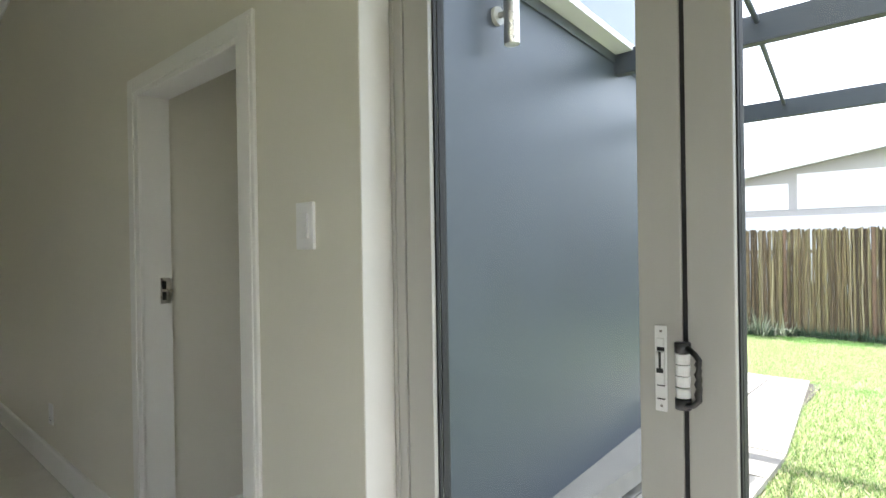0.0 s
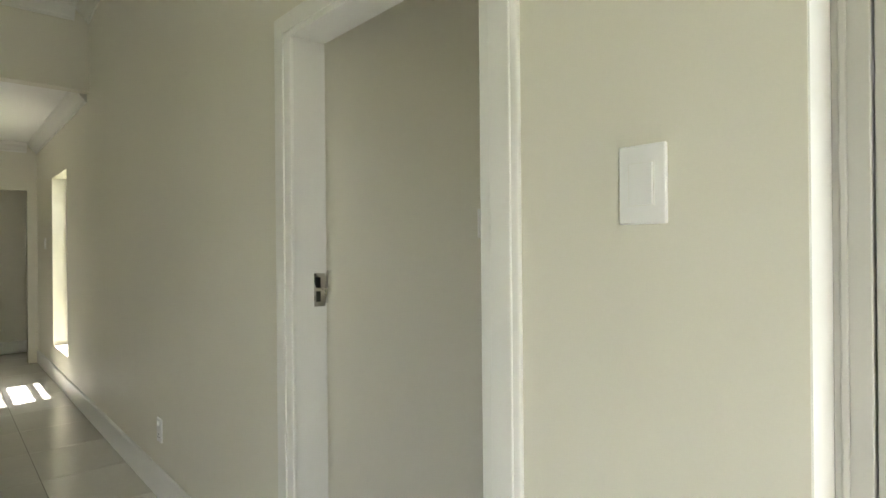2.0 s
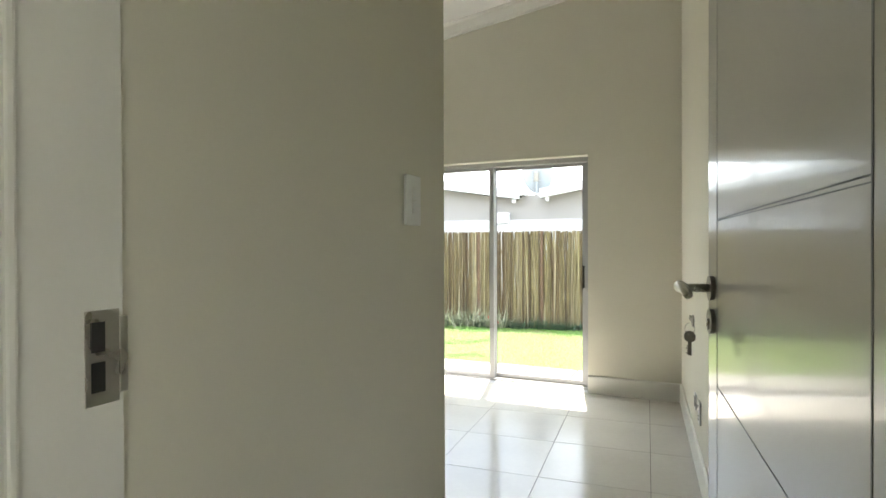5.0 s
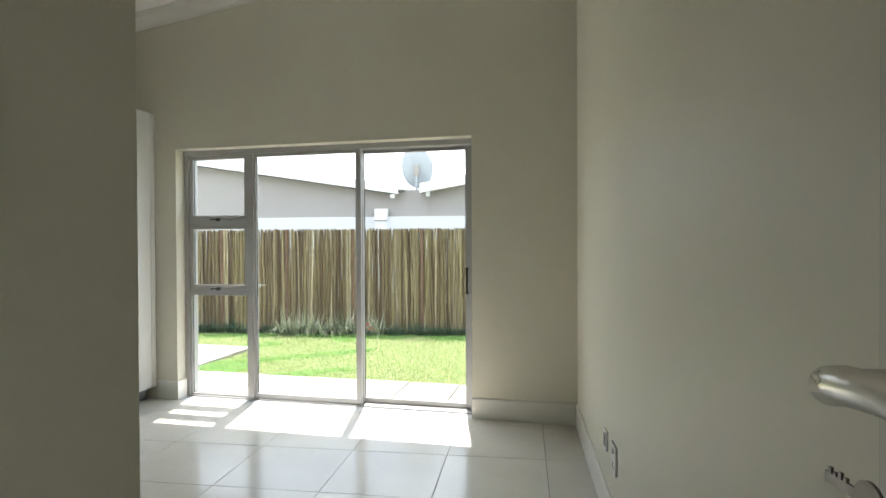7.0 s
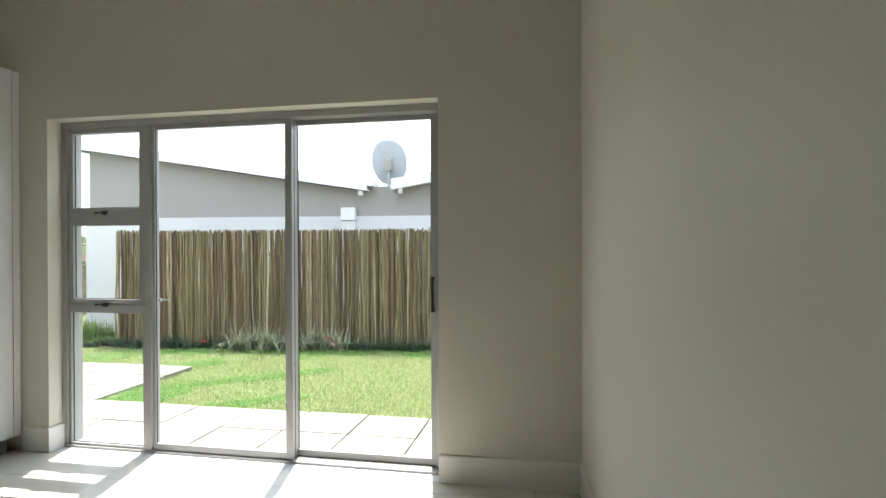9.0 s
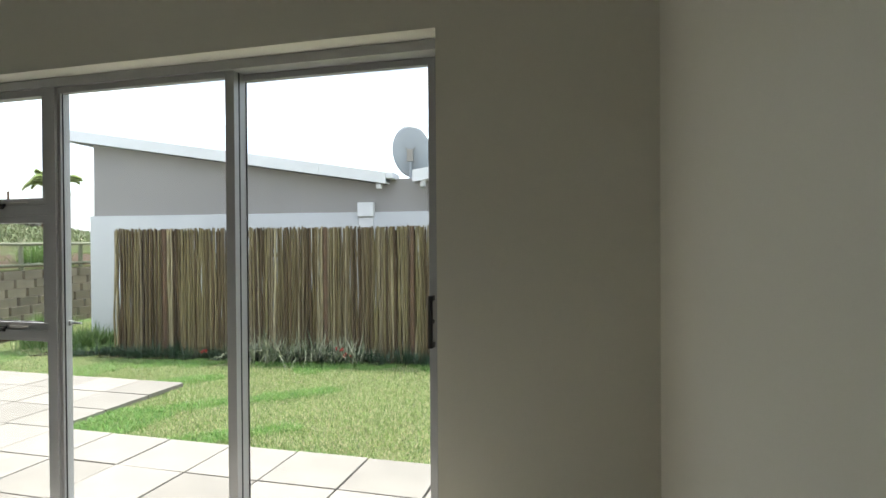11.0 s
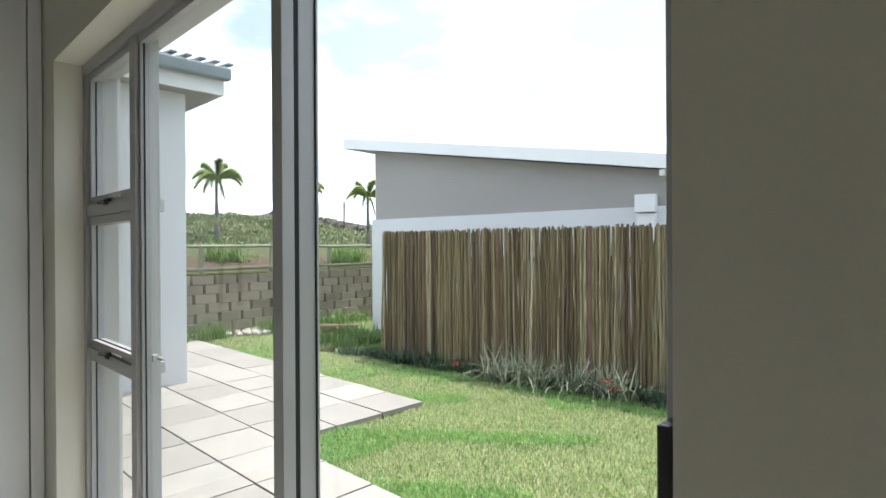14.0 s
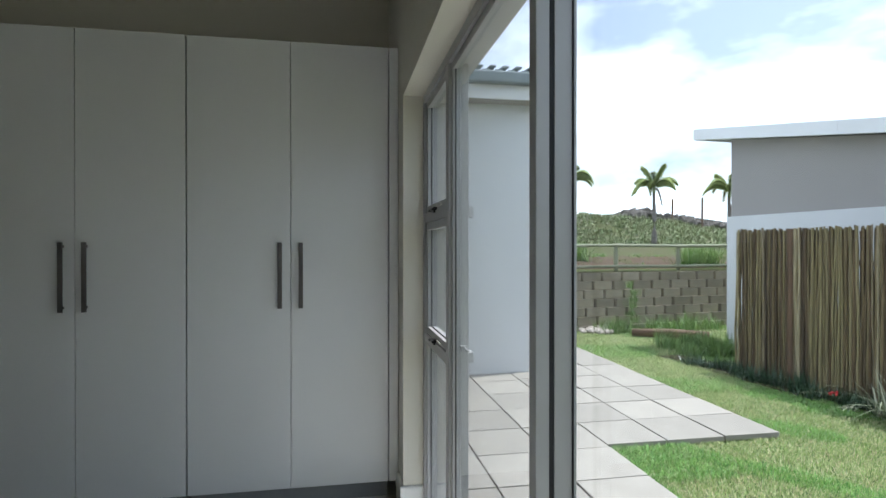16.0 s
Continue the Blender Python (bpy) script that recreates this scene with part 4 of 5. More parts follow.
for z in (1.62,):
    bm = bmesh.new()
    box(bm, 0.0, 12.7, -0.033, -0.030, z - 0.0015, z + 0.0015)
    part("tie_wire", bm, DARKSTEEL, fence, "thin tying wire")
bm = bmesh.new()
box(bm, 0.0, 12.7, 0.065, 0.10, 0.4, 0.46)
box(bm, 0.0, 12.7, 0.065, 0.10, 1.35, 1.41)
part("rail", bm, DARKWOOD, fence)
settle(fence)

# ---- neighbour's house ----
HY = 10.78
nh = thing("neighbour_house", (-8.93, HY, OUT), "single-storey grey-beige house with white lower wall and white fascias", "house", kind="structure")
no = Matrix.Translation((8.93, -HY, -OUT))


def np_(name, fn, mat, label=""):
    bm = bmesh.new()
    fn(bm)
    bmesh.ops.transform(bm, matrix=no, verts=bm.verts)
    return part(name, bm, mat, nh, label)


def lz(x):
    return 3.135 - (x + 9.47) * 0.1542


def rz(x):
    return 2.265 + (x + 3.31) * 0.172


XE = 8.5
np_("wall", lambda b: prism(b, [(-8.93, HY, 1.83), (-8.93, HY, lz(-8.93)), (-3.80, HY, lz(-3.80)), (-3.72, HY, 2.35), (-3.32, HY, 2.35), (XE, HY, rz(XE)), (XE, HY, 1.83)], (0, 6, 0)), EXTGREY, "grey-beige plastered upper wall")
np_("lower_wall", lambda b: box(b, -8.97, XE, HY - 0.05, HY + 6, OUT - 0.1, 1.83, 0.004), EXTWHITE, "white plastered lower wall")
joints = (-9.47, -6.95, -4.80, -3.73)
for xa, xb in zip(joints[:-1], joints[1:]):
    np_("fascia", lambda b: prism(b, [(xa + 0.004, HY - 0.27, lz(xa)), (xa + 0.004, HY - 0.27, lz(xa) + 0.175), (xb, HY - 0.27, lz(xb) + 0.175), (xb, HY - 0.27, lz(xb))], (0, 0.03, 0)), FASCIA, "white sloping fascia board")
np_("fascia", lambda b: box(b, -9.47, -9.44, HY - 0.24, HY + 6.4, lz(-9.44), lz(-9.44) + 0.175), FASCIA, "white fascia board at the roof end")
np_("fascia", lambda b: prism(b, [(-3.31, HY - 0.27, rz(-3.31)), (-3.31, HY - 0.27, rz(-3.31) + 0.18), (XE, HY - 0.27, rz(XE) + 0.18), (XE, HY - 0.27, rz(XE))], (0, 0.03, 0)), FASCIA, "white sloping fascia board")
np_("soffit", lambda b: prism(b, [(-9.44, HY - 0.24, lz(-9.44) + 0.012), (-9.44, HY - 0.24, lz(-9.44) + 0.03), (-3.73, HY - 0.24, lz(-3.73) + 0.03), (-3.73, HY - 0.24, lz(-3.73) + 0.012)], (0, 0.235, 0)), FASCIA, "white soffit under the eave")
np_("soffit", lambda b: prism(b, [(-3.31, HY - 0.24, rz(-3.31) + 0.012), (-3.31, HY - 0.24, rz(-3.31) + 0.03), (XE, HY - 0.24, rz(XE) + 0.03), (XE, HY - 0.24, rz(XE) + 0.012)], (0, 0.235, 0)), FASCIA, "white soffit under the eave")
np_("roof", lambda b: prism(b, [(-9.44, HY - 0.24, lz(-9.44) + 0.05), (-9.44, HY - 0.24, lz(-9.44) + 0.165), (-3.73, HY - 0.24, lz(-3.73) + 0.165), (-3.73, HY - 0.24, lz(-3.73) + 0.05)], (0, 6.6, 0)), ROOFING, "low sloping grey roof")
np_("roof", lambda b: prism(b, [(-3.31, HY - 0.24, rz(-3.31) + 0.05), (-3.31, HY - 0.24, rz(-3.31) + 0.17), (XE, HY - 0.24, rz(XE) + 0.17), (XE, HY - 0.24, rz(XE) + 0.05)], (0, 6.6, 0)), ROOFING, "low sloping grey roof")
np_("gutter_outlet", lambda b: (box(b, -3.89, -3.82, HY - 0.22, HY - 0.12, 2.18, 2.26, 0.004), box(b, -3.73, -3.62, HY - 0.25, HY + 0.2, 2.33, 2.43, 0.01)), FASCIA, "white gutter end")
np_("gutter_outlet", lambda b: box(b, -3.20, -3.13, HY - 0.22, HY - 0.12, 2.20, 2.30, 0.004), FASCIA, "white gutter end")
np_("rainwater_pipe", lambda b: box(b, -3.175, -3.145, HY - 0.016, HY - 0.0005, 1.83, 2.33), EXTGREY)
np_("meter_box", lambda b: box(b, -4.21, -3.96, HY - 0.17, HY - 0.051, 1.755, 1.975, 0.006), FASCIA, "white wall-mounted box")
np_("meter_box", lambda b: box(b, -4.20, -3.97, HY - 0.14, HY - 0.051, 1.30, 1.742, 0.006), FASCIA, "white wall-mounted box")
np_("panel", lambda b: box(b, -1.50, -0.74, HY - 0.012, HY - 0.0005, 1.96, 2.45, 0.003), FASCIA, "pale panel under the eave")
np_("panel", lambda b: box(b, -0.60, 3.2, HY - 0.012, HY - 0.0005, 1.96, 2.62, 0.003), FASCIA, "pale panel under the eave")
settle(nh)

dish = thing("satellite_dish", (-3.47, 11.23, 2.36), "grey satellite dish seen from behind on the neighbour's roof", "satellite dish")
bm = bmesh.new()
ringsn = 8
prev = None
for i in range(ringsn + 1):
    rr = i / ringsn
    ring = []
    for k in range(32):
        a = 2 * math.pi * k / 32
        ring.append(bm.verts.new((0.325 * rr * math.cos(a), -0.09 * (1 - rr * rr), 0.43 * rr * math.sin(a) + 0.48)) if i else None)
    if i == 0:
        c = bm.verts.new((0, -0.09, 0.48))
    elif i == 1:
        for k in range(32):
            bm.faces.new((c, ring[k], ring[(k + 1) % 32]))
    else:
        for k in range(32):
            bm.faces.new((prev[k], ring[k], ring[(k + 1) % 32], prev[(k + 1) % 32]))
    prev = ring
bmesh.ops.rotate(bm, verts=bm.verts, cent=(0, 0, 0.48), matrix=Matrix.Rotation(radians(8), 3, "X") @ Matrix.Rotation(radians(-8), 3, "Y"))
d = part("reflector", bm, DISHM, dish, smooth=True)
mod = d.modifiers.new("thick", "SOLIDIFY")
mod.thickness = 0.012
bm = bmesh.new()
rod(bm, (0, -0.10, 0.0), (0, -0.10, 0.42), 0.022, 0.022, 12)
part("mast", bm, DISHM, dish)
bm = bmesh.new()
box(bm, -0.05, 0.05, -0.14, -0.09, 0.30, 0.50, 0.004)
for sx in (-1, 1):
    rod(bm, (sx * 0.03, -0.12, 0.46), (sx * 0.085, -0.10, 0.54), 0.009, 0.009, 8)
    rod(bm, (sx * 0.03, -0.12, 0.34), (sx * 0.085, -0.10, 0.30), 0.009, 0.009, 8)
part("bracket", bm, DARKSTEEL, dish, "dark mounting bracket")
settle(dish)

# ---- terrace, hill ----
def hill_z(x, y):
    d = -11.55 - x
    z = 0.87 + 0.17 * min(1.6, max(0, d))
    z += 0.28 * min(1, max(0, (d - 2.2) / 4.5))
    rise = min(1, max(0, (d - 7.5) / 5.5))
    z += (max(0.35, 1.36 - 0.09 * max(0, y - 19.5)) + 0.14 * noise.noise(Vector((x * 0.12, y * 0.12, 0)))) * rise ** 1.2
    z += 0.10 * noise.noise(Vector((x * 0.7, y * 0.7, 5.0))) * rise
    return z + 0.03 * noise.noise(Vector((x * 0.5, y * 0.5, 3.0))) * min(1, max(0, d))


hv, hf = [], []
xs = [-11.27, -11.6, -11.9, -12.8, -14, -15.5, -17, -18.2, -19.5, -21, -22.5, -24, -25.5, -27, -28.5, -30, -31.5, -33, -36, -39, -42, -46, -52, -60, -80, -120, -250]
ys = [-60 + 3.0 * i for i in range(60)]
for xx in xs:
    for yy in ys:
        hv.append((xx, yy, hill_z(xx, yy)))
for i in range(len(xs) - 1):
    for j in range(len(ys) - 1):
        a = i * len(ys) + j
        hf.append((a, a + 1, a + len(ys) + 1, a + len(ys)))
me = bpy.data.meshes.new("hill")
me.from_pydata(hv, [], hf)
me.materials.append(HILL)
for f in me.polygons:
    f.use_smooth = True
settle(tagged(new("ground_hill", me), "green scrubby terrace rising to a low hill", "ground", kind="structure"))
bm = bmesh.new()
box(bm, -11.62, -11.33, -60, 117, -0.4, 0.85)
settle(structure("ground_bank", bm, SOIL, "earth bank behind the retaining wall", "ground"))


def leaf_soup(name, mat, spots, count, length, width, spread, up=0.6, droop=0.5, segs=2, seed=1, parent=None, label="", category="", kind="stuff"):
    """Arching strap leaves from each spot."""
    r = random.Random(seed)
    v, f = [], []
    for sx, sy, sz, size in spots:
        for _ in range(count):
            a = r.uniform(0, 2 * math.pi)
            ln = length * size * r.uniform(0.6, 1.15)
            w = width * r.uniform(0.7, 1.2)
            ox, oy = sx + r.gauss(0, spread), sy + r.gauss(0, spread)
            out = r.uniform(0.15, 1.0)
            d, s = Vector((math.cos(a), math.sin(a), 0)), Vector((-math.sin(a), math.cos(a), 0))
            base = len(v)
            for k in range(segs + 1):
                t = k / segs
                p = Vector((ox, oy, sz)) + d * (ln * out * t) + Vector((0, 0, ln * (up * 1.6 * t - droop * 1.4 * out * t * t)))
                ww = w * (1 - t) * (1 if k else 0.7) if k < segs else 0
                if k < segs:
                    v.append(tuple(p - s * max(ww, 0.001)))
                    v.append(tuple(p + s * max(ww, 0.001)))
                else:
                    v.append(tuple(p))
            for k in range(segs - 1):
                b0 = base + 2 * k
                f.append((b0, b0 + 1, b0 + 3, b0 + 2))
            b0 = base + 2 * (segs - 1)
            f.append((b0, b0 + 1, b0 + 2))
    return soup(name, v, f, mat, parent, kind, label, category)


# scrub on the hill
r = random.Random(11)
spots = []
for _ in range(2600):
    x = -11.55 - 7.0 - 9 * r.random()
    y = r.uniform(4, 42)
    spots.append((x, y, hill_z(x, y) - 0.05, r.uniform(0.5, 1.7)))
settle(leaf_soup("scrub", SCRUB, spots, 44, 0.24, 0.040, 0.28, 0.50, 0.45, 2, 3, None, "mixed green and yellow scrub covering the low hill", "scrub"))
spots = []
for _ in range(120):
    x, y = -11.65 - 1.6 * r.random(), r.uniform(6, 20)
    spots.append((x, y, hill_z(x, y), r.uniform(0.4, 1.0)))
settle(leaf_soup("weeds", SHRUBLEAF, spots, 26, 0.12, 0.012, 0.09, 0.8, 0.4, 2, 4, None, "sparse low weeds behind the pole fence", "weeds"))
spots = []
for x, y in ((-11.9, 12.45), (-12.0, 12.8), (-11.9, 13.1), (-12.4, 10.1), (-12.5, 9.7)):
    spots.append((x, y, hill_z(x, y), 1.0))
settle(leaf_soup("shrub", SHRUBLEAF, spots, 120, 0.50, 0.014, 0.10, 0.75, 0.25, 2, 5, None, "leafy green weeds on the terrace", "shrub"))
r = random.Random(21)
bm = bmesh.new()
for _ in range(900):
    x, y = -11.75 - 1.2 * r.random(), r.uniform(6, 19)
    s = r.uniform(0.02, 0.07)
    m = Matrix.Translation((x, y, hill_z(x, y) + s * 0.2)) @ Euler([r.uniform(0, 6) for _ in range(3)]).to_matrix().to_4x4() @ Matrix.Diagonal((s, s * 0.8, s * 0.6, 1))
    bmesh.ops.create_icosphere(bm, subdivisions=1, radius=1, matrix=m)
settle(tagged(part("gravel", bm, material("grey_brown_gravel", (0.17, 0.135, 0.11), 1.0, var=0.3, scale=9)), "grey-brown stones scattered over the terrace", "gravel", kind="stuff"))
bm = bmesh.new()
for _ in range(520):
    s = r.uniform(0.05, 0.20)
    mx, my = -25.0 + r.gauss(0, 0.45), (20.6 + r.gauss(0, 0.40)) if _ < 160 else (24.0 + r.gauss(0, 1.3))
    m = Matrix.Translation((mx, my, hill_z(mx, my) + (0.26 * math.exp(-((my - 20.6) / 0.5) ** 2) if _ < 160 else 0.16) * r.uniform(0.2, 1.0))) @ Euler([r.uniform(0, 6) for _ in range(3)]).to_matrix().to_4x4() @ Matrix.Diagonal((s * 2.0, s * 1.6, s, 1))
    bmesh.ops.create_icosphere(bm, subdivisions=1, radius=1, matrix=m)
settle(tagged(part("earth_mound", bm, material("dark_dug_earth", (0.095, 0.085, 0.075), 1.0, var=0.3, scale=5, fine=40, bump=0.5)), "dark heaps of dug earth along the hilltop", "earth mound", kind="stuff"))

sv, sf = [], []
for i in range(9):
    for j in range(60):
        sx, sy = -11.62 - 0.17 * i, 4.0 + 0.4 * j
        sv.append((sx, sy, hill_z(sx, sy) + 0.05 - 0.10 * (i in (0, 8)) + 0.02 * noise.noise(Vector((sx * 3, sy * 3, 0)))))
for i in range(8):
    for j in range(59):
        a = i * 60 + j
        sf.append((a, a + 1, a + 61, a + 60))
soil_strip = bpy.data.meshes.new("soil_strip")
soil_strip.from_pydata(sv, [], sf)
soil_strip.materials.append(SOIL)
settle(tagged(new("ground_terrace", soil_strip), "bare brown earth strip along the pole fence", "ground", kind="structure"))

# poles on the hilltop
for x, y, top in ((-26.0, 21.1, 3.35), (-25.1, 21.6, 3.42), (-24.4, 22.05, 3.66), (-23.4, 22.9, 3.66), (-22.6, 23.8, 3.3), (-25.9, 24.6, 2.8)):
    bm = bmesh.new()
    z = hill_z(x, y)
    rod(bm, (0, 0, -0.3), (0.02, 0, top - z), 0.050, 0.042, 8)
    ob = part("pole", bm, DARKWOOD)
    ob.location = (x, y, z)
    settle(tagged(ob, "dark upright wooden pole on the hilltop", "pole", "poles along the hilltop"))

# pole fence on the terrace
pf = thing("pole_fence", (-11.50, 5.91, 0.87), "low fence of pale green treated poles above the block wall", "fence")
for i in range(9):
    y = i * 1.49
    bm = bmesh.new()
    rod(bm, (0, y, -0.05), (0, y, 0.55), 0.045, 0.042, 12)
    part("post", bm, POLEWOOD, pf)
for z in (0.50, 0.08):
    for i in range(8):
        bm = bmesh.new()
        rod(bm, (0.045, i * 1.49 - 0.03, z + 0.012 * (i % 2)), (0.045, i * 1.49 + 1.52, z + 0.012 * ((i + 1) % 2)), 0.032, 0.028, 10)
        part("rail", bm, POLEWOOD, pf)
settle(pf)


# palms
SHAFT = material("pale_green_crownshaft", (0.20, 0.26, 0.12), 0.5)
DEADFROND = material("dry_grey_frond", (0.30, 0.27, 0.22), 0.9, var=0.2)


def plume(v, f, origin, a, ln, rise, drop, thick, r):
    """One bushy frond: an arching spine with short leaflets all round it."""
    d, s = Vector((math.cos(a), math.sin(a), 0)), Vector((-math.sin(a), math.cos(a), 0))
    for i in range(60):
        t = 0.06 + 0.94 * i / 59
        p = origin + d * ln * t + Vector((0, 0, ln * (rise * t - drop * t ** 2.3)))
        ll = thick * (0.35 + 0.65 * math.sin(math.pi * min(1, 0.12 + 0.8 * t))) * r.uniform(0.75, 1.15)
        for k in range(8):
            b = 2 * math.pi * (k + r.random()) / 8
            out = s * math.cos(b) + Vector((0, 0, 0.75 * math.sin(b) - 0.25)) + d * 0.55
            w = d * 0.026
            b0 = len(v)
            v += [tuple(p - w), tuple(p + w), tuple(p + out * ll)]
            f.append((b0, b0 + 1, b0 + 2))


def palm(x, y, h, crown, seed, label):
    r = random.Random(seed)
    z = hill_z(x, y) - 0.05
    ob = thing("palm_tree", (x, y, z), label, "palm tree", "palms on the terrace")
    bm = bmesh.new()
    tube(bm, [(0.012 * math.sin(5 * t), 0.0, h * t) for t in (0, 0.08, 0.25, 0.5, 0.75, 1.0)], [0.095, 0.10, 0.092, 0.072, 0.052, 0.045], 12)
    part("trunk", bm, BARK, ob, smooth=True)
    bm = bmesh.new()
    tube(bm, [(0, 0, h * 0.98), (0, 0, h + 0.12), (0, 0, h + 0.30)], [0.048, 0.055, 0.025], 10)
    part("crownshaft", bm, SHAFT, ob, "pale green crownshaft", smooth=True)
    v, f = [], []
    top = Vector((0, 0, h + 0.22))
    for k in range(13):
        a = k * 2 * math.pi / 13 + r.uniform(-0.3, 0.3)
        if k % 4 == 0:
            rise, drop, ln = r.uniform(2.3, 2.9), r.uniform(1.3, 1.7), crown * 0.50
        else:
            rise, drop, ln = r.uniform(0.55, 1.25), r.uniform(0.75, 1.25), crown * r.uniform(0.75, 1.0)
        plume(v, f, top, a, ln, rise, drop, 0.20 * crown, r)
    soup("frond", v, f, PALMLEAF, ob)
    v, f = [], []
    plume(v, f, top - Vector((0, 0, 0.1)), r.uniform(0.6, 1.6), 0.30 * crown, 0.3, 2.6, 0.07, r)
    soup("dead_frond", v, f, DEADFROND, ob, label="dry grey hanging frond")
    return settle(ob)


palm(-20.00, 14.05, 2.02, 0.95, 1, "young palm with feathery drooping fronds, tallest of the row")
palm(-18.41, 16.50, 1.90, 0.88, 2, "young palm with a slim trunk beside hilltop poles")
palm(-16.90, 18.30, 1.75, 0.85, 3, "young palm partly behind the neighbour's house")

# retaining wall: interlocking blocks in set-back courses
rw = thing("retaining_wall", (-10.98, 4.9, OUT - 0.10), "stacked tan concrete block retaining wall in stepped courses", "retaining wall", kind="structure")
BW, BH, BD = 0.440, 0.165, 0.26
bm = bmesh.new()
w = BW / 2 - 0.010
prism(bm, [(0.0, -w * 0.93, 0.006), (0.012, 0.0, 0.006), (0.014, w * 0.84, 0.006), (0.004, w * 0.92, 0.006), (-0.03, w * 0.97, 0.006), (-BD, w * 0.97, 0.006), (-BD, -w * 0.97, 0.006), (-0.06, -w * 0.98, 0.006)], (0, 0, BH - 0.010))
block_mesh = mesh_of("block", bm, BLOCK)
rb = random.Random(8)
for c in range(7):
    for k in range(22):
        b = new("block", block_mesh)
        b.parent = rw
        b.location = (-0.038 * c + rb.uniform(-0.006, 0.006), 0.8 + k * BW + (BW / 2 if c % 2 else 0) + rb.uniform(-0.004, 0.004), c * BH)
        b.rotation_euler = (0, 0, 0.05 + rb.uniform(-0.03, 0.03))
bm = bmesh.new()
settle(rw)
bm = bmesh.new()
box(bm, -11.32, -11.29, 4, 30, OUT - 0.1, 0.84)
settle(structure("wall_retaining_core", bm, SOIL, "dark earth core behind the block courses"))

# ---- border planting along the fence ----
bm = bmesh.new()
box(bm, -8.6, 5.1, 9.17, 9.56, OUT - 0.10, OUT - 0.03)
settle(structure("ground_bed", bm, SOIL, "narrow brown soil bed at the fence foot", "ground"))
r = random.Random(31)
spots = [(x + r.uniform(-0.06, 0.06), 9.35 + r.uniform(-0.12, 0.12), OUT - 0.05, r.uniform(0.75, 1.15)) for x in [-7.9 + 0.15 * i for i in range(92)]]
settle(leaf_soup("border_plants", DARKLEAF, spots, 75, 0.27, 0.0080, 0.07, 0.66, 0.55, 3, 6, None, "dark green strap-leaved border plants along the fence foot", "border plants"))
spots = [(x, 9.27 + r.uniform(-0.08, 0.08), OUT - 0.04, r.uniform(0.75, 1.15)) for x in (-5.45, -5.3, -5.15, -5.0, -4.85, -4.72, -4.55, -4.4, -4.25, -4.1, -3.95, -3.8, -1.5, -1.3, -1.05, -0.75)]
settle(leaf_soup("striped_plants", PALELEAF, spots, 42, 0.74, 0.0110, 0.07, 0.52, 0.60, 5, 7, None, "clumps of long pale-striped arching leaves before the fence", "border plants"))
bm = bmesh.new()
for x, z in ((-5.9, 0.02), (-4.0, 0.10), (-3.9, 0.02)):
    for k in range(9):
        bmesh.ops.create_icosphere(bm, subdivisions=1, radius=0.013, matrix=Matrix.Translation((x + r.uniform(-0.05, 0.05), 9.15 + r.uniform(-0.04, 0.04), OUT + 0.07 + z + r.uniform(-0.02, 0.02))))
settle(tagged(part("red_flowers", bm, RED), "small red flowers among the dark border plants", "flowers", kind="stuff"))
spots = [(-8.15 + r.gauss(0, 0.30), 9.85 + r.gauss(0, 0.22), OUT - 0.05, r.uniform(0.35, 0.75)) for _ in range(22)]
leaf_soup("fern_shrub", SHRUBLEAF, spots, 60, 0.42, 0.012, 0.08, 0.85, 0.45, 3, 9, None, "light green ferny shrub at the end of the lath fence", "shrub")
spots = [(-10.3 + r.gauss(0, 0.06), 9.8 + r.gauss(0, 0.06), OUT + 0.13 * i, 0.7) for i in range(7)]
leaf_soup("tall_weed", SHRUBLEAF, spots, 30, 0.22, 0.012, 0.04, 0.8, 0.4, 2, 10, None, "tall thin light green weed before the block wall", "weeds")
spots = [(-10.2 + r.gauss(0, 0.1), y + r.gauss(0, 0.1), OUT - 0.03, r.uniform(0.5, 1.1)) for y in (7.4, 7.7, 8.1, 8.4, 9.3, 9.6, 10.2, 10.6, 11.0, 11.4) for _ in range(4)]
leaf_soup("wall_weeds", SHRUBLEAF, spots, 30, 0.28, 0.012, 0.08, 0.9, 0.4, 2, 12, None, "low weeds at the foot of the block wall", "weeds")
for i in range(26):
    bm = bmesh.new()
    s = r.uniform(0.05, 0.14)
    bmesh.ops.create_icosphere(bm, subdivisions=2, radius=1, matrix=Matrix.Diagonal((s * 1.3, s, s * 0.6, 1)))
    for v in bm.verts:
        v.co *= 1 + 0.35 * noise.noise(v.co * 9 + Vector((i, 0, 0)))
    ob = part("stone", bm, ROCK)
    ob.location = (-10.35 + r.gauss(0, 0.16), 9.35 + r.gauss(0, 0.38), OUT + s * 0.25 - 0.03)
    tagged(ob, "pale rough stone in the rubble at the wall foot", "stone", "stones at the wall foot")
bm = bmesh.new()
tube(bm, [(-9.7, 9.5, OUT + 0.03), (-9.3, 10.0, OUT + 0.06), (-9.05, 10.55, OUT + 0.05)], [0.07, 0.08, 0.06], 12)
tagged(part("log", bm, DARKWOOD, smooth=True), "weathered brown log lying before the block wall", "log")

# ---- lawn blades ----
def paved(x, y):
    a = (y > 4.87) & (y < 6.435) & (x < 0.9) & (x > -11.0)
    b = (y >= 6.43) & (y < 7.99 - 0.02 * (x + 4.7)) & (x < -4.60)
    c = (x > 0.05) & (x < np.minimum(1.12, 0.80 + (6.65 - y) * 0.111)) & (y > 0.1) & (y < 6.435)
    d = (y < 1.6)
    return a | b | c | d


rs = np.random.RandomState(4)


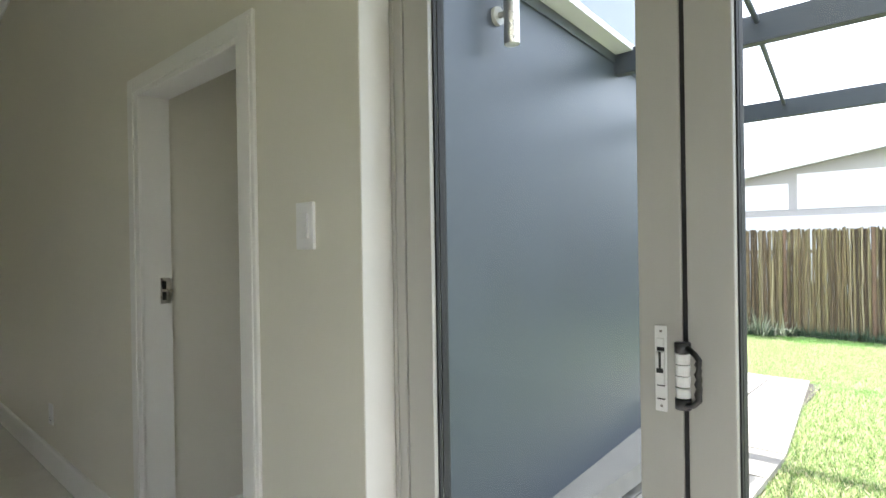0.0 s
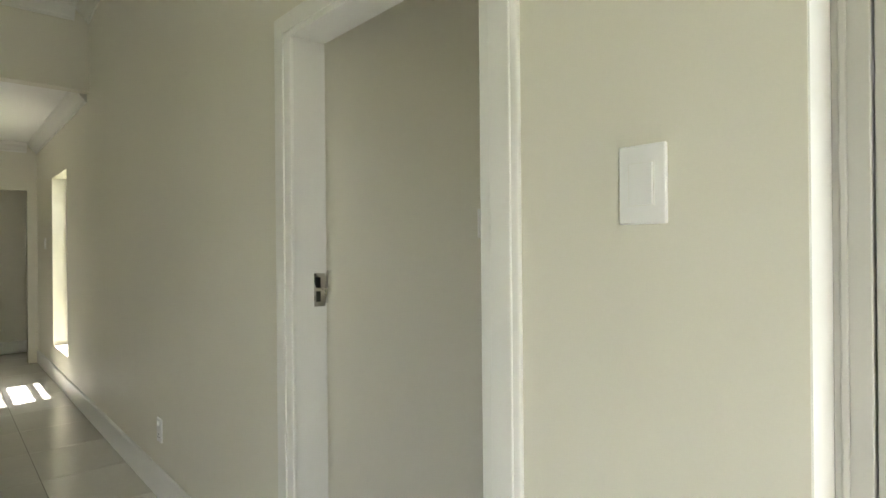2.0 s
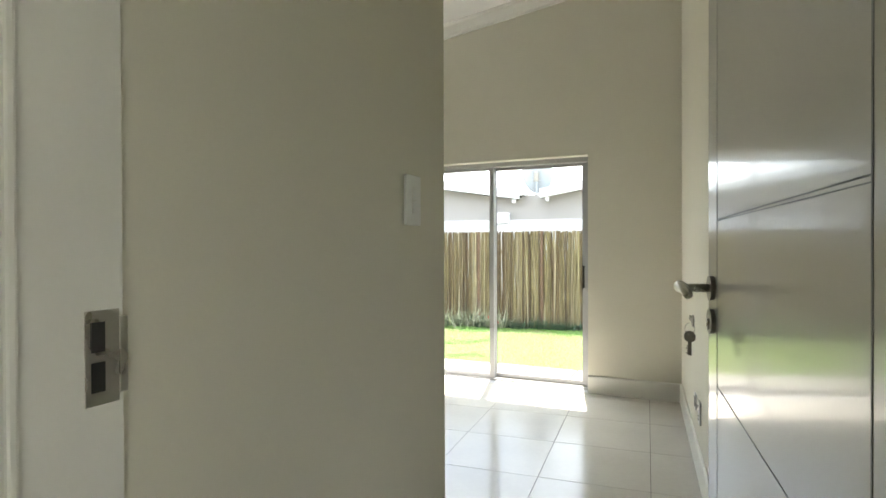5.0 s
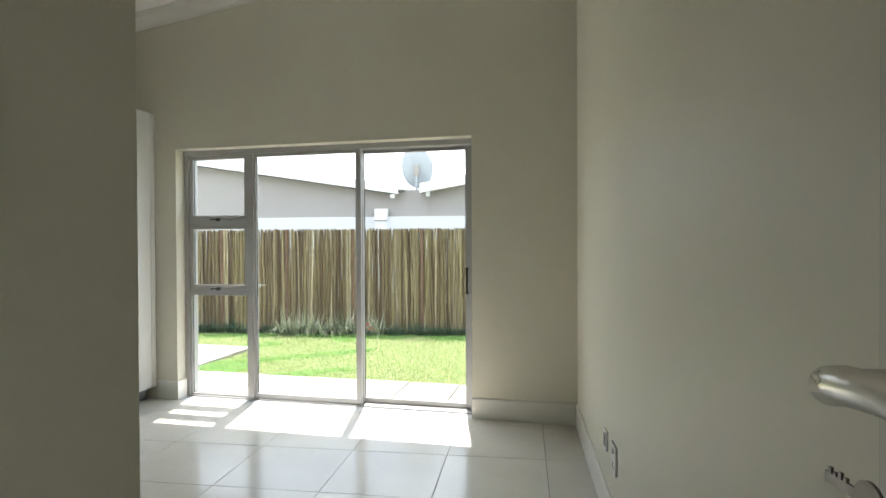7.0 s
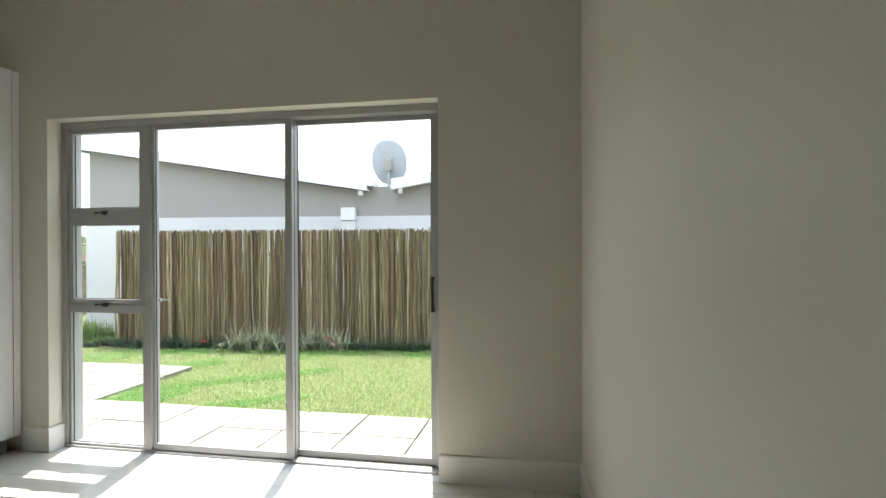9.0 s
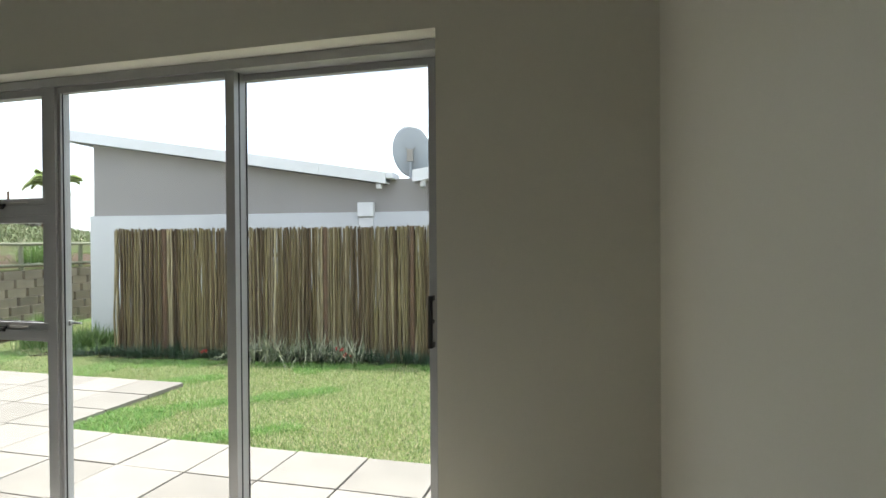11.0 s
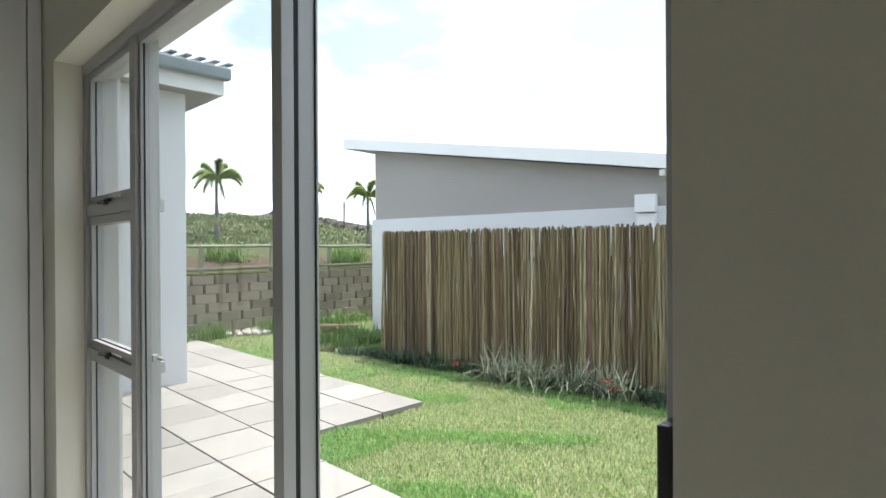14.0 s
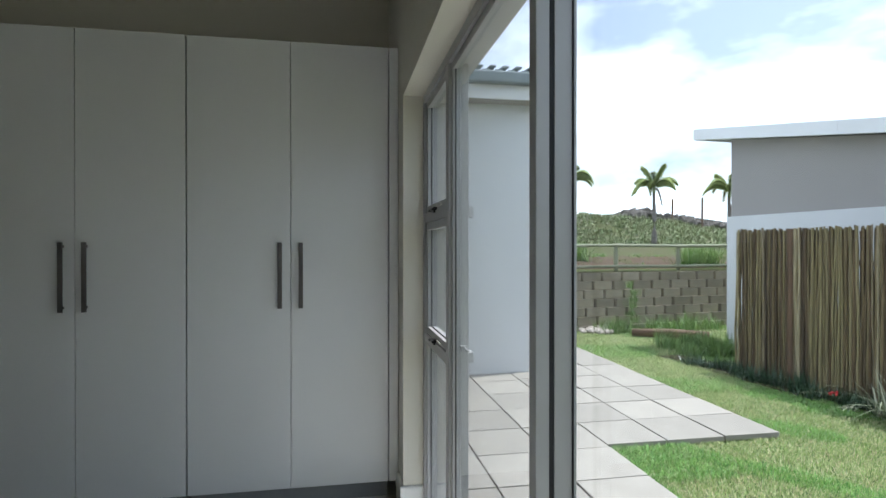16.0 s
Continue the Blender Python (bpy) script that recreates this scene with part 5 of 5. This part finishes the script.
def fence_line(x):
    return 9.44 + (x + 6.98) * 0.105


def blades(name, x0, x1, y0, y1, n, lo, hi, w, mat=BLADE, zone=None):
    x, y = rs.uniform(x0, x1, n), rs.uniform(y0, y1, n)
    jx, jy = x + rs.normal(0, 0.022, n), y + rs.normal(0, 0.028, n)
    keep = ~paved(jx, jy) & ((y < fence_line(x) - 0.30) | (x < -7.4))
    if zone is not None:
        keep &= zone(x, y)
    x, y = x[keep], y[keep]
    n = len(x)
    a = rs.uniform(0, 2 * np.pi, n)
    patch = 0.85 + 0.2 * np.sin(x * 2.3 + 1.3 * np.sin(y * 1.7)) * np.sin(y * 2.9 + x) + 0.25 * np.sin(x * 9.1 + 2 * np.sin(y * 7.3)) * np.sin(y * 10.7 + 2 * np.sin(x * 6.1))
    ln = rs.uniform(lo, hi, n) * patch
    lean = rs.uniform(0.5, 3.0, n)
    dx, dy = np.cos(a), np.sin(a)
    z0 = np.full(n, OUT - 0.050)
    co = np.empty((n, 3, 3))
    co[:, 0] = np.stack([x - dy * w, y + dx * w, z0], 1)
    co[:, 1] = np.stack([x + dy * w, y - dx * w, z0], 1)
    co[:, 2] = np.stack([x + dx * ln * lean * 0.7, y + dy * ln * lean * 0.7, z0 + 0.012 + ln], 1)
    me = bpy.data.meshes.new(name)
    me.vertices.add(3 * n)
    me.vertices.foreach_set("co", co.ravel())
    me.loops.add(3 * n)
    me.loops.foreach_set("vertex_index", np.arange(3 * n, dtype=np.int32))
    me.polygons.add(n)
    me.polygons.foreach_set("loop_start", np.arange(0, 3 * n, 3, dtype=np.int32))
    me.update(calc_edges=True)
    me.validate()
    me.materials.append(mat)
    return tagged(new(name, me), "short bright green lawn grass with dry tips", "grass", kind="stuff")


def lush(x, y):
    edge = np.minimum(fence_line(x) - y, 9.0)
    spot = np.sin(x * 1.9 + 2.1 * np.sin(y * 1.3)) * np.sin(y * 2.3 + 1.7 * np.sin(x * 1.1 + 1))
    corner = (np.abs(x + 4.4) < 0.45) & (y > 6.35) & (y < 7.1)
    return (edge < 0.68 + 0.2 * np.sin(x * 3.1) + 0.12 * np.sin(x * 8.3)) | (spot > 0.86) | corner | (y < 6.50)


blades("grass", -7.5, 3.5, 6.2, 10.4, 430000, 0.008, 0.026, 0.0040)
blades("grass", -6.0, 3.5, 6.2, 10.4, 330000, 0.016, 0.042, 0.0042, LUSH, lush)
blades("grass", -10.6, -6.0, 7.7, 12.5, 130000, 0.010, 0.034, 0.0065)
blades("grass", -10.6, -6.0, 7.7, 12.5, 70000, 0.015, 0.050, 0.0060, LUSH, lambda x, y: np.sin(x * 2.7 + np.sin(y * 2)) * np.sin(y * 1.7) > 0.2)
blades("grass", 0.8, 4.5, 1.7, 6.6, 130000, 0.015, 0.045, 0.0058)

# ---- pavers ----
pav = tagged(new("pavement"), "pale concrete paving slabs with narrow sandy joints", "paving", kind="structure")
bm = bmesh.new()
for x0, x1, y0, y1 in ((-11.0, 0.95, 4.85, 6.42), (-11.0, -4.62, 6.42, 7.98), (0.0, 0.95, 0.2, 4.85), (0.95, 5.5, 0.2, 1.6)):
    box(bm, x0, x1, y0, y1, OUT - 0.09, OUT - 0.024)
part("bedding", bm, material("sandy_bedding", (0.05, 0.043, 0.034), 1.0, var=0.3, scale=8, bump=0.5), pav, "sandy bedding showing in the joints")
rp = random.Random(17)
slabs = {}


def slab(x0, x1, y0, y1):
    key = (round(x1 - x0, 3), round(y1 - y0, 3))
    if key not in slabs:
        b = bmesh.new()
        hx_, hy_ = key[0] / 2, key[1] / 2
        box(b, -hx_, hx_, -hy_, hy_, -0.045, 0.0, 0.004)
        slabs[key] = mesh_of("paver", b, PAVER)
    ob = new("paver", slabs[key])
    ob.parent = pav
    ob.location = ((x0 + x1) / 2, (y0 + y1) / 2, OUT + rp.uniform(-0.003, 0.002))
    ob.rotation_euler = (rp.uniform(-0.004, 0.004), rp.uniform(-0.004, 0.004), rp.uniform(-0.006, 0.006))


def edge_slab(x0, y0, y1):
    """A slab cut to the slanting lawn edge."""
    e0, e1 = min(1.12, 0.80 + (6.65 - y0) * 0.111), min(1.12, 0.80 + (6.65 - y1) * 0.111)
    b = bmesh.new()
    prism(b, [(0, 0, -0.045), (e0 - x0, 0, -0.045), (e1 - x0, y1 - y0, -0.045), (0, y1 - y0, -0.045)], (0, 0, 0.045))
    ob = new("paver", mesh_of("paver", b, PAVER))
    ob.parent = pav
    ob.location = (x0, y0, OUT + rp.uniform(-0.002, 0.002))


G = 0.013
PX, PYY = 0.557, 0.533
for i in range(-12, 10):
    x0 = -4.56 + i * PX
    if x0 > 0.46:
        continue
    for k, (y0, y1) in enumerate(((4.905, 5.370), (5.370, 5.905), (5.905, 6.440))):
        if x0 > 0.4:
            edge_slab(x0 + G, y0 + G, y1)
        else:
            slab(x0 + G, x0 + PX, y0 + G, y1)
    if x0 < -4.7:
        for k in range(3):
            slab(x0 + G - 0.05, x0 + PX - 0.05, 6.440 + k * 0.52 + G, 6.440 + (k + 1) * 0.52)
for k in range(8):
    y0 = 4.905 - (k + 1) * 0.56
    edge_slab(0.58 + G, y0 + G, y0 + 0.56)
    slab(0.02 + G, 0.58, y0 + G, y0 + 0.56)

# ---- interior floor ----
floor = structure("floor", (lambda b: (box(b, -9.0, 6.0, -3.5, 0.0, -0.12, -0.0022), box(b, CX, 0.6, 0.0, WY0 + 0.001, -0.12, -0.0022), b)[-1])(bmesh.new()), GROUT, "large pale glazed square floor tiles with thin grey joints", "floor")
tile_full = None


def tile_mesh(sx, sy):
    b = bmesh.new()
    box(b, -sx / 2, sx / 2, -sy / 2, sy / 2, -0.008, 0.0, 0.0012)
    return mesh_of("tile", b, TILE)


TS = 0.600
TURN = radians(4.6)
TO = Vector((-0.757, 3.345, 0))
ax, ay = Vector((math.cos(TURN), math.sin(TURN), 0)), Vector((-math.sin(TURN), math.cos(TURN), 0))
full = tile_mesh(TS - 0.0035, TS - 0.0035)


def clipped(center, x0, x1, y0, y1, side):
    """A tile cut to the room's edges."""
    b = bmesh.new()
    h = (TS - 0.0035) / 2
    box(b, -h, h, -h, h, -0.008, 0.0)
    bmesh.ops.transform(b, matrix=Matrix.Translation(center) @ Matrix.Rotation(TURN, 4, "Z"), verts=b.verts)
    planes = [((x0, 0, 0), (-1, 0, 0)), ((0, y0, 0), (0, -1, 0)), ((0, y1, 0), (0, 1, 0))]
    planes.append(((wall_in(0), 0, 0), (1, 0.088, 0)) if side else ((x1, 0, 0), (1, 0, 0)))
    for co, no in planes:
        geom = b.verts[:] + b.edges[:] + b.faces[:]
        cut = bmesh.ops.bisect_plane(b, geom=geom, plane_co=co, plane_no=no, clear_outer=True)
        es = [e for e in cut["geom_cut"] if isinstance(e, bmesh.types.BMEdge)]
        if es:
            bmesh.ops.contextual_create(b, geom=es)
    if len(b.verts) < 4:
        b.free()
        return
    bmesh.ops.transform(b, matrix=Matrix.Translation(-Vector(center)), verts=b.verts)
    ob = new("tile", mesh_of("tile", b, TILE))
    ob.parent = floor
    ob.location = center


for i in range(-8, 4):
    for j in range(-8, 5):
        c = TO + ax * (TS * (i + 0.5)) + ay * (TS * (j + 0.5))
        corners = [c + ax * (sx * TS / 2) + ay * (sy * TS / 2) for sx in (-1, 1) for sy in (-1, 1)]
        if all(p.y < 0.0 or p.y > WY0 or p.x < CX or p.x > 0.6 for p in corners) and not (CX < c.x < 0.5 and 0.0 < c.y < WY0):
            continue
        if all(CX + 0.01 < p.x < wall_in(p.y) - 0.01 and 0.01 < p.y < WY0 - 0.01 for p in corners):
            ob = new("tile", full)
            ob.parent = floor
            ob.location = c
            ob.rotation_euler = (0, 0, TURN)
        elif c.x < 0.9:
            clipped(c, CX, 0.6, 0.0, WY0, True)
for i in range(-1, 25):
    for j in range(6):
        x0, y1 = -8.77 + i * TS, -j * TS + 0.15
        x1, y0 = min(x0 + TS, 5.999), max(y1 - TS, -3.499)
        x0, y1 = max(x0, -8.999), min(y1, -0.0005)
        if x1 <= x0 or y1 <= y0:
            continue
        ob = new("tile", tile_mesh(x1 - x0 - 0.0035, y1 - y0 - 0.0035) if (abs(x1 - x0 - TS) > 1e-4 or abs(y1 - y0 - TS) > 1e-4) else full)
        ob.parent = floor
        ob.location = ((x0 + x1) / 2, (y0 + y1) / 2, 0)
